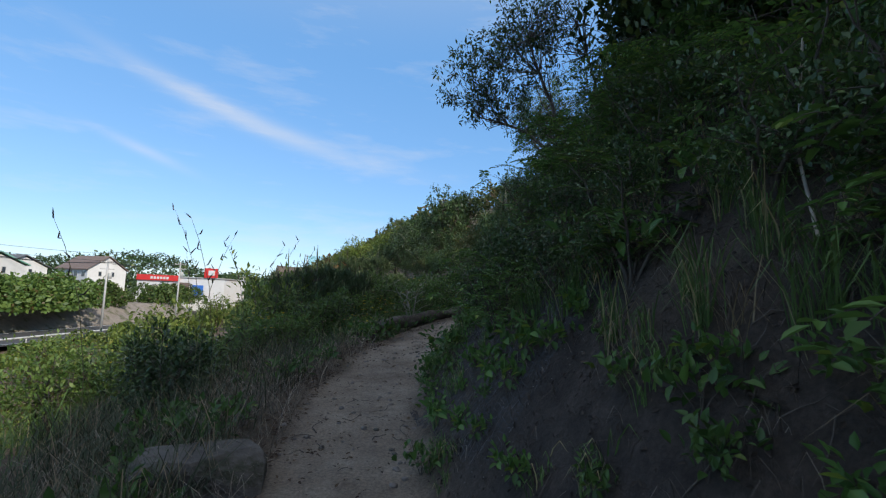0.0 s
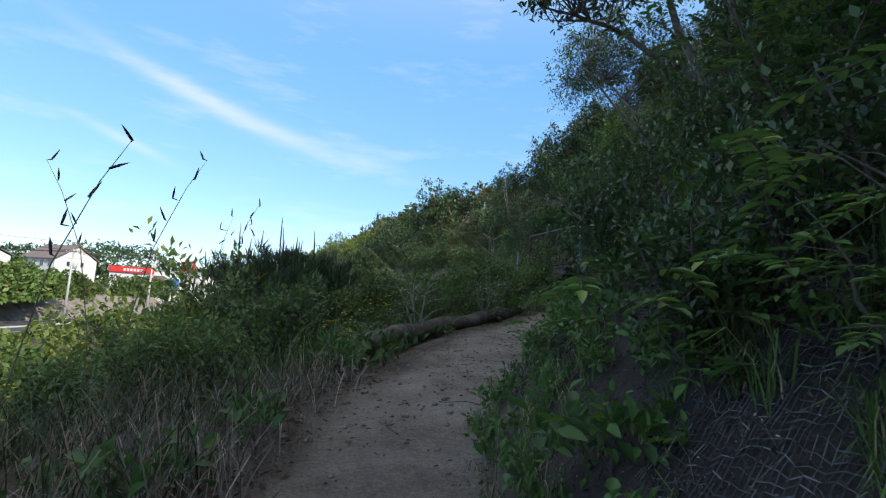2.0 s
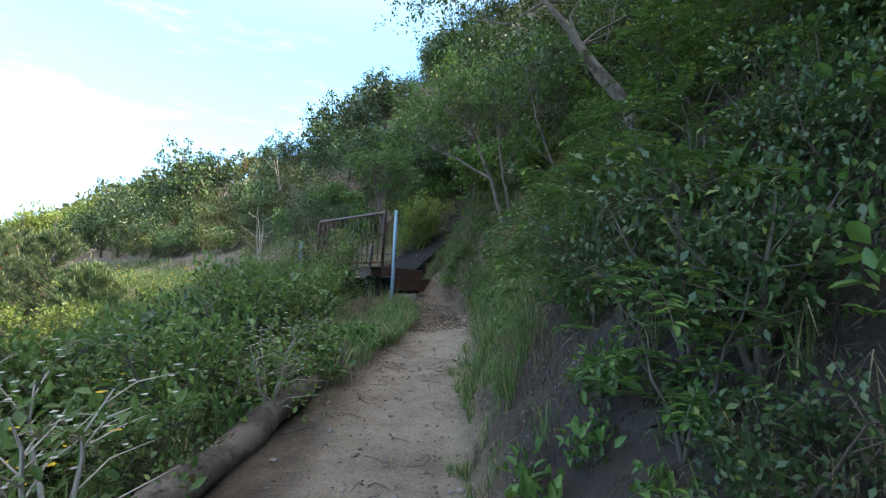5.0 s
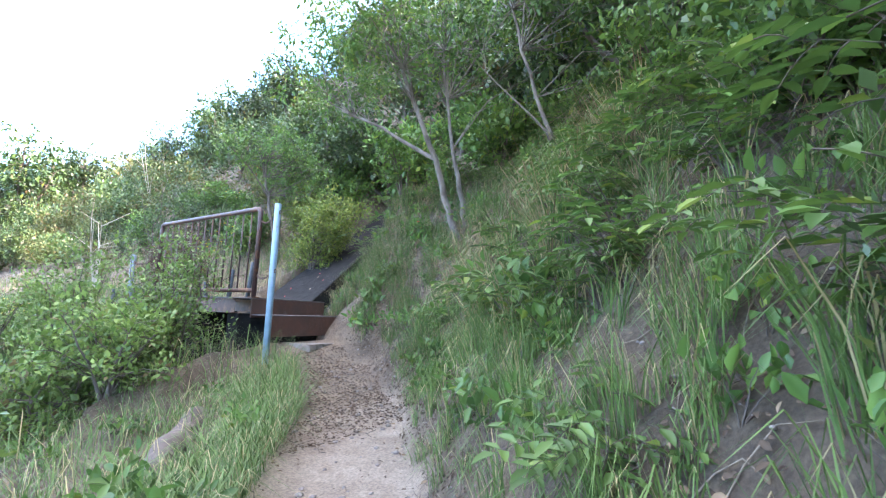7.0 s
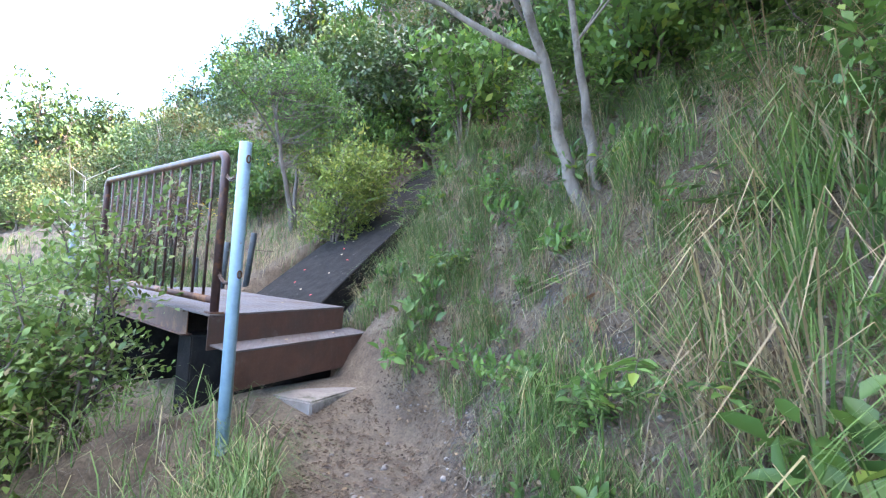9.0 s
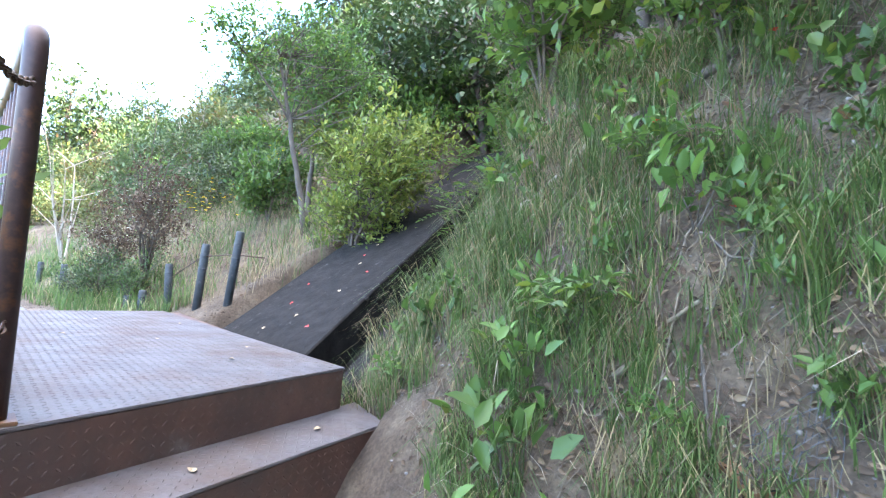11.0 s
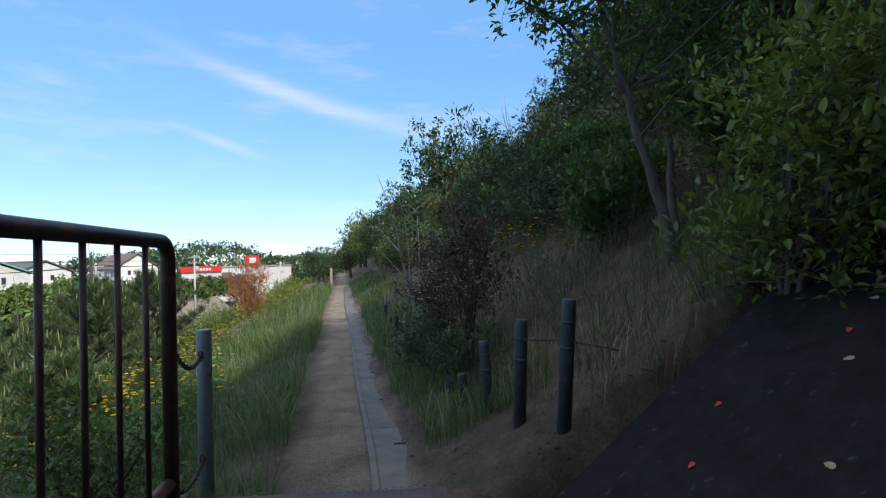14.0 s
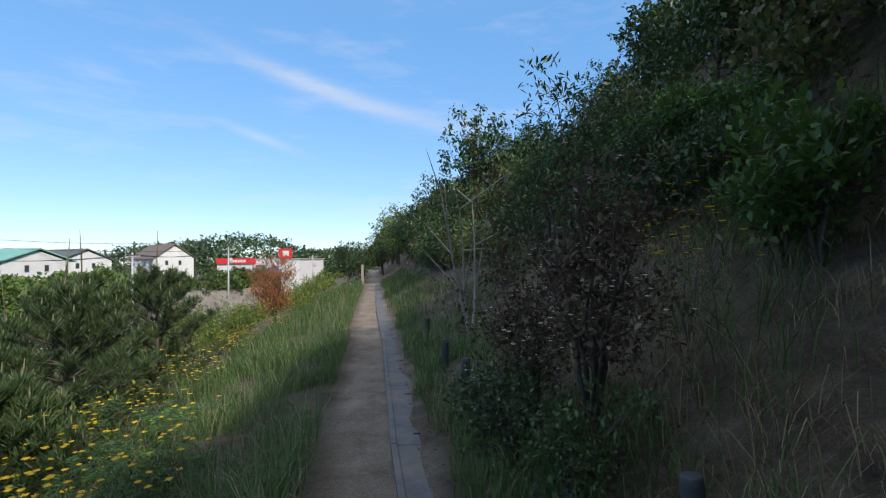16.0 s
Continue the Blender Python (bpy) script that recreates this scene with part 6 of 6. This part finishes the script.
PALE_METAL = worn("pale_galvanised_pole", (0.42, 0.42, 0.40), (0.55, 0.54, 0.52), 2, 0.6, 0.2)
LINE_WHITE = worn("road_line_paint", (0.55, 0.55, 0.53), (0.7, 0.7, 0.68), 3, 0.8)
CABLE = worn("black_cable", (0.012, 0.012, 0.012), (0.02, 0.02, 0.02), 5, 0.6)
TEAL = worn("teal_netting", (0.10, 0.40, 0.40), (0.16, 0.50, 0.48), 3, 0.8)
PALE_BARRIER = worn("pale_guard_rail", (0.5, 0.5, 0.48), (0.62, 0.62, 0.6), 2, 0.6, 0.2)


def house(label, at, turn, wide, deep, eave, ridge, roof_mat, base, windows=4):
    """A house with its ridge along its width; gables at the ends."""
    h = thing("house", pose(*at, 0, 0, turn), label, "house")
    w, d = wide / 2, deep / 2
    bm = bmesh.new()
    prof = [(-d, base), (d, base), (d, eave), (0, ridge - 0.25), (-d, eave)]
    a = [bm.verts.new((-w, y, z)) for y, z in prof]
    c = [bm.verts.new((w, y, z)) for y, z in prof]
    bm.faces.new(a[::-1]), bm.faces.new(c)
    for k in range(5):
        bm.faces.new((a[k], a[(k + 1) % 5], c[(k + 1) % 5], c[k]))
    bmesh.ops.recalc_face_normals(bm, faces=bm.faces)
    part("wall", bm, WHITE_WALL, h)
    for s in (-1, 1):
        bm = bmesh.new()
        e, over = 0.5, 0.5
        drop = (ridge - eave) / d
        q = [(-w - over, 0, ridge), (w + over, 0, ridge), (w + over, s * (d + e), eave - e * drop + 0.2), (-w - over, s * (d + e), eave - e * drop + 0.2)]
        lo = [bm.verts.new(p) for p in q]
        hi = [bm.verts.new((x, y, z + 0.18)) for x, y, z in q]
        bm.faces.new(lo), bm.faces.new(hi[::-1])
        for k in range(4):
            bm.faces.new((lo[k], hi[k], hi[(k + 1) % 4], lo[(k + 1) % 4]))
        bmesh.ops.recalc_face_normals(bm, faces=bm.faces)
        part("roof", bm, roof_mat, h)
    for s in (-1, 1):
        for k in range(windows):
            for z in (base + 1.0, eave - 1.7):
                x = -w + (k + 0.5) * wide / windows
                wd = part("window", box(x - 0.7, x + 0.7, s * d - 0.06, s * d + 0.06, z, z + 1.2), PALE_METAL, h, "pale window frame")
                part("pane", box(x - 0.62, x + 0.62, s * d - 0.08, s * d + 0.08, z + 0.08, z + 1.12), GLASS, wd)
        for y, z in ((-1.6, eave - 1.5), (1.2, eave - 1.5), (0, base + 1.2)):
            wd = part("window", box(s * w - 0.06, s * w + 0.06, y - 0.35, y + 0.35, z, z + 1.1), PALE_METAL, h, "pale window frame")
            part("pane", box(s * w - 0.08, s * w + 0.08, y - 0.28, y + 0.28, z + 0.08, z + 1.02), GLASS, wd)
    return h


house("white two-storey house with a brown gabled roof", (-59.5, 118, 0.0), -40, 12, 8.5, 1.8, 4.9, ROOF_BROWN, -5.5)
house("pale house with a dark grey tiled roof", (-71, 104, 0.0), -30, 15, 9, 1.4, 3.6, ROOF_GREY, -5.5)
house("low house with a pale green metal roof", (-68, 84, 0.0), -20, 20, 10, 1.2, 3.2, ROOF_GREEN, -5.5, 5)


def store():
    s = thing("store", pose(-44.2, 150.6, 0, 0, 0, -12), "long low white store with a red sign band", "shop building")
    part("wall", box(-13, 12, -8, 8, -8, 1.4), WHITE_WALL, s)
    part("roof", box(-13.3, 12.3, -8.3, 8.3, 1.4, 1.7), PALE_METAL, s)
    b = part("sign_band", box(-13, -1, -8.5, -8.02, 0.3, 1.9), RED, s, "red sign band with white marks")
    for k in range(6):
        part("white_mark", box(-9 + k * 0.9, -8.4 + k * 0.9, -8.6, -8.5, 0.7, 1.4), WHITE_WALL, b)
    t = part("roof_sign", box(6.2, 9.8, -8.6, -7.8, 1.7, 4.4), RED, s, "red sign board with a white mark")
    part("white_mark", box(7.4, 9.2, -8.7, -8.6, 2.4, 3.8), WHITE_WALL, t)
    part("blue_sign", box(3.2, 6.4, -9.2, -8.9, -3.4, -0.6), BLUE, s, "blue sign board")
    part("entrance", box(-1.0, 2.0, -8.2, -8.05, -3.0, 0.0), ROOF_BROWN, s, "dark brown entrance front")
    return s


store()


def flat_strip(name, a, b, wide, z, mat, parent=None, label=""):
    a, b = Vector(a), Vector(b)
    n = (b - a).cross(Vector((0, 0, 1))).normalized() * wide / 2
    bm = bmesh.new()
    v = [bm.verts.new(p) for p in (a - n, a + n, b + n, b - n)]
    lo = [bm.verts.new(q.co - Vector((0, 0, 0.1))) for q in v]
    bm.faces.new(v)
    for k in range(4):
        bm.faces.new((v[k], lo[k], lo[(k + 1) % 4], v[(k + 1) % 4]))
    bmesh.ops.recalc_face_normals(bm, faces=bm.faces)
    if parent:
        return part(name, bm, mat, parent, label)
    me = bpy.data.meshes.new(name)
    bm.to_mesh(me)
    bm.free()
    me.materials.append(mat)
    return new(name, me)


A, B = Vector((-62, -10, -8.6)), Vector((-27, 130, -8.6))
road = tagged(flat_strip("road", A, B, 11, 0, ASPHALT), "grey asphalt road in the valley", "road", kind="structure")
across = (B - A).cross(Vector((0, 0, 1))).normalized()
lines = thing("road_markings", (0, 0, 0), "white painted lines on the valley road", "road marking", kind="structure")
for off in (-5.0, 0.0, 5.0):
    if off:
        flat_strip("edge_line", A + across * off + Vector((0, 0, 0.02)), B + across * off + Vector((0, 0, 0.02)), 0.18, 0, LINE_WHITE, lines)
    else:
        for k in range(14):
            p = A.lerp(B, (k + 0.2) / 14) + Vector((0, 0, 0.02))
            flat_strip("dash", p, p + (B - A).normalized() * 5, 0.18, 0, LINE_WHITE, lines)
# sloped facing and terrace behind the road
bm = bmesh.new()
rows = []
for k in range(15):
    p = A.lerp(B, k / 14 * 0.92)
    o = -across
    rows.append([bm.verts.new(q) for q in (p + o * 7.0 + Vector((0, 0, -1)), p + o * 7.2, p + o * 11.5 + Vector((0, 0, 3.3)), p + o * 80 + Vector((0, 0, 3.6)), p + o * 80 + Vector((0, 0, -1)))])
for r, q in zip(rows, rows[1:]):
    for k in range(4):
        bm.faces.new((r[k], q[k], q[k + 1], r[k + 1]))
bmesh.ops.recalc_face_normals(bm, faces=bm.faces)
me = bpy.data.meshes.new("terrace")
bm.to_mesh(me)
bm.free()
me.materials.append(BANK)
tagged(new("terrace", me), "grey-brown faced slope and terrace above the road", "terrace", kind="structure")


def barrier():
    g = thing("road_barrier", (0, 0, 0), "pale steel road barrier beside the valley road", "barrier")
    a, b = A + across * 5.9, B + across * 5.9
    part("beam", tube([a + Vector((0, 0, 0.7)), b + Vector((0, 0, 0.7))], 0.13, 8), PALE_BARRIER, g)
    for k in range(40):
        p = a.lerp(b, k / 39)
        part("post", tube([p + Vector((0, 0, -0.2)), p + Vector((0, 0, 0.75))], 0.07, 6), PALE_BARRIER, g)


barrier()


def utility_pole(at, tall, turn):
    p = thing("utility_pole", pose(*at, 0, 0, turn), "pale concrete utility pole with cross-arms and transformer", "utility pole", "poles along the road")
    part("pole", tube([(0, 0, -0.5), (0, 0, tall)], [0.19, 0.12], 12), PALE_METAL, p)
    for z in (tall - 0.5, tall - 1.4):
        arm = part("cross_arm", box(-0.95, 0.95, -0.05, 0.05, z - 0.05, z + 0.05), PALE_METAL, p)
        for x in (-0.85, -0.3, 0.3, 0.85):
            part("insulator", tube([(x, 0, z + 0.05), (x, 0, z + 0.14), (x, 0, z + 0.22)], [0.03, 0.06, 0.03], 8), WHITE_WALL, arm)
    part("transformer", tube([(0.4, 0, tall - 2.9), (0.4, 0, tall - 2.85), (0.4, 0, tall - 2.0), (0.4, 0, tall - 1.95)], [0.2, 0.28, 0.28, 0.2], 12), PALE_METAL, p)
    return p


poles = [Vector((-34, 91, -8.6)), Vector((-39.5, 72, -8.6)), Vector((-47, 44, -8.6)), Vector((-56, 10, -8.6)), Vector((-27, 125, -8.6))]
for k, p in enumerate(poles):
    utility_pole(tuple(p), 12.2 if k == 0 else 11.0, 14)
for k in range(3):
    for off in (-0.85, 0.3, 0.85):
        a, b = poles[k] + Vector((off, 0, (12.2 if k == 0 else 11.0) - 0.3)), poles[k + 1] + Vector((off, 0, 10.7))
        c = thing("power_line", tuple(a), "black overhead power line", "cable", "power lines")
        part("cable", tube([a.lerp(b, u / 10) - a - Vector((0, 0, 3.2 * u / 10 * (1 - u / 10))) for u in range(11)], 0.03, 5), CABLE, c)
for z0, sag in ((3.6, 1.0), (5.2, 1.4)):
    a, b = Vector((-80, 70, z0 + 1.5)), Vector((-34, 91, z0 - 0.6))
    c = thing("power_line", tuple(a), "black overhead power line", "cable", "power lines")
    part("cable", tube([a.lerp(b, u / 10) - a - Vector((0, 0, 4 * sag * u / 10 * (1 - u / 10))) for u in range(11)], 0.03, 5), CABLE, c)

# post at the path's far end and the teal net
pp = thing("marker_post", (-3.15, 33.0, float(height(-3.15, 33))), "pale wooden marker post at the far end of the path", "post")
part("post", box(-0.07, 0.07, -0.07, 0.07, -0.2, 1.3, 0.01), DEADWOOD, pp)


def net():
    n = thing("net_screen", pose(-7.0, 200, -9, 0, 0, 8), "tall teal practice netting on slim masts", "net")
    for x in (-6, -2, 2, 6):
        part("mast", tube([(x, 0, -1), (x, 0, 23)], 0.15, 8), PALE_METAL, n)
    bm = bmesh.new()
    for k in range(49):
        x = -6 + 0.25 * k
        tube([(x, 0, 0), (x, 0, 23)], 0.05, 3, bm, cap=False)
    for k in range(93):
        tube([(-6, 0, 0.25 * k), (6, 0, 0.25 * k)], 0.05, 3, bm, cap=False)
    part("netting", bm, TEAL, n, "teal open netting")


net()


def woods(name, n, clumps, leaf, mat, label, seed):
    """Far woodland: crowns of large leaf tufts over given humps (x, y, z, rx, ry, rz)."""
    g = np.random.default_rng(seed)
    P, N = [], []
    for x, y, z, rx, ry, rz in clumps:
        v = unit(g, n)
        v[:, 2] = np.abs(v[:, 2])
        lump = 1 + 0.16 * waves(v[:, 0] * rx + x, v[:, 1] * ry + y, 4, seed)[:, None] + 0.10 * waves(v[:, 0] * rx * 3 + v[:, 2] * 9, v[:, 1] * ry * 3, 4, seed + 1)[:, None]
        P.append(v * lump * np.array([rx, ry, rz]) * g.uniform(0.9, 1.0, (n, 1)) + np.array([x, y, z]))
        N.append(v)
    P, N = np.concatenate(P), np.concatenate(N)
    ln = leaf * g.uniform(0.6, 1.3, len(P))
    return tagged(new(name, leaf_mesh(name, P, N * 0.5 + unit(g, len(P)), N + unit(g, len(P)) * 0.5, ln, ln * 0.6, mat, False)), label, "woods", kind="stuff")


woods("far_woods", 9000, [(-100, 275, -6, 45, 25, 20), (-150, 300, -6, 50, 25, 17), (-55, 290, -6, 30, 20, 13), (-10, 260, -8, 40, 20, 11), (30, 230, -6, 40, 25, 18)], 1.5, LEAF_DARK, "dark green wooded hill behind the town", 141)
g = np.random.default_rng(7)
humps = []
for k in range(80):
    u = g.uniform(0, 1)
    p = A.lerp(B, u) - across * g.uniform(12.5, 22)
    humps.append((p.x, p.y, -5.4, g.uniform(2.0, 4.0), g.uniform(2.0, 4.0), g.uniform(2.6, 4.6)))
woods("hedge_row", 600, humps, 0.7, LEAF_SMALL, "row of green bushes above the road slope", 142)
humps = []
for k in range(60):
    u = g.uniform(0.1, 1)
    p = A.lerp(B, u) + across * g.uniform(7.5, 24)
    humps.append((p.x, p.y, float(height(p.x, p.y)) + 0.3, g.uniform(1.2, 2.6), g.uniform(1.2, 2.6), g.uniform(1.2, 3.0)))
woods("roadside_bushes", 420, humps, 0.4, LEAF_YELLOW, "bright yellow-green bushes below the road", 143)

humps = []
for k in range(26):
    t_ = g.uniform(0, 1)
    p = Vector((-40, 58, 0)).lerp(Vector((-58, 104, 0)), t_) + Vector((g.uniform(-9, 3), g.uniform(-4, 4), 0))
    humps.append((p.x, p.y, -5.4, g.uniform(2.5, 4.2), g.uniform(2.5, 4.2), g.uniform(3.4, 5.6)))
woods("garden_trees", 700, humps, 0.7, LEAF_SMALL, "green garden trees and hedges in front of the houses", 144)
humps = []
for k in range(64):
    y = g.uniform(84, 260)
    x = float(np.interp(y, LINE[:, 1], LINE[:, 0])) + g.uniform(3, 42)
    humps.append((x, y, float(height(x, y)) - 0.5, g.uniform(4, 7), g.uniform(4, 7), g.uniform(3, 6)))
woods("far_woods", 420, humps, 1.1, LEAF_OLIVE, "olive-green woods on the hill beyond the end of the path", 145)
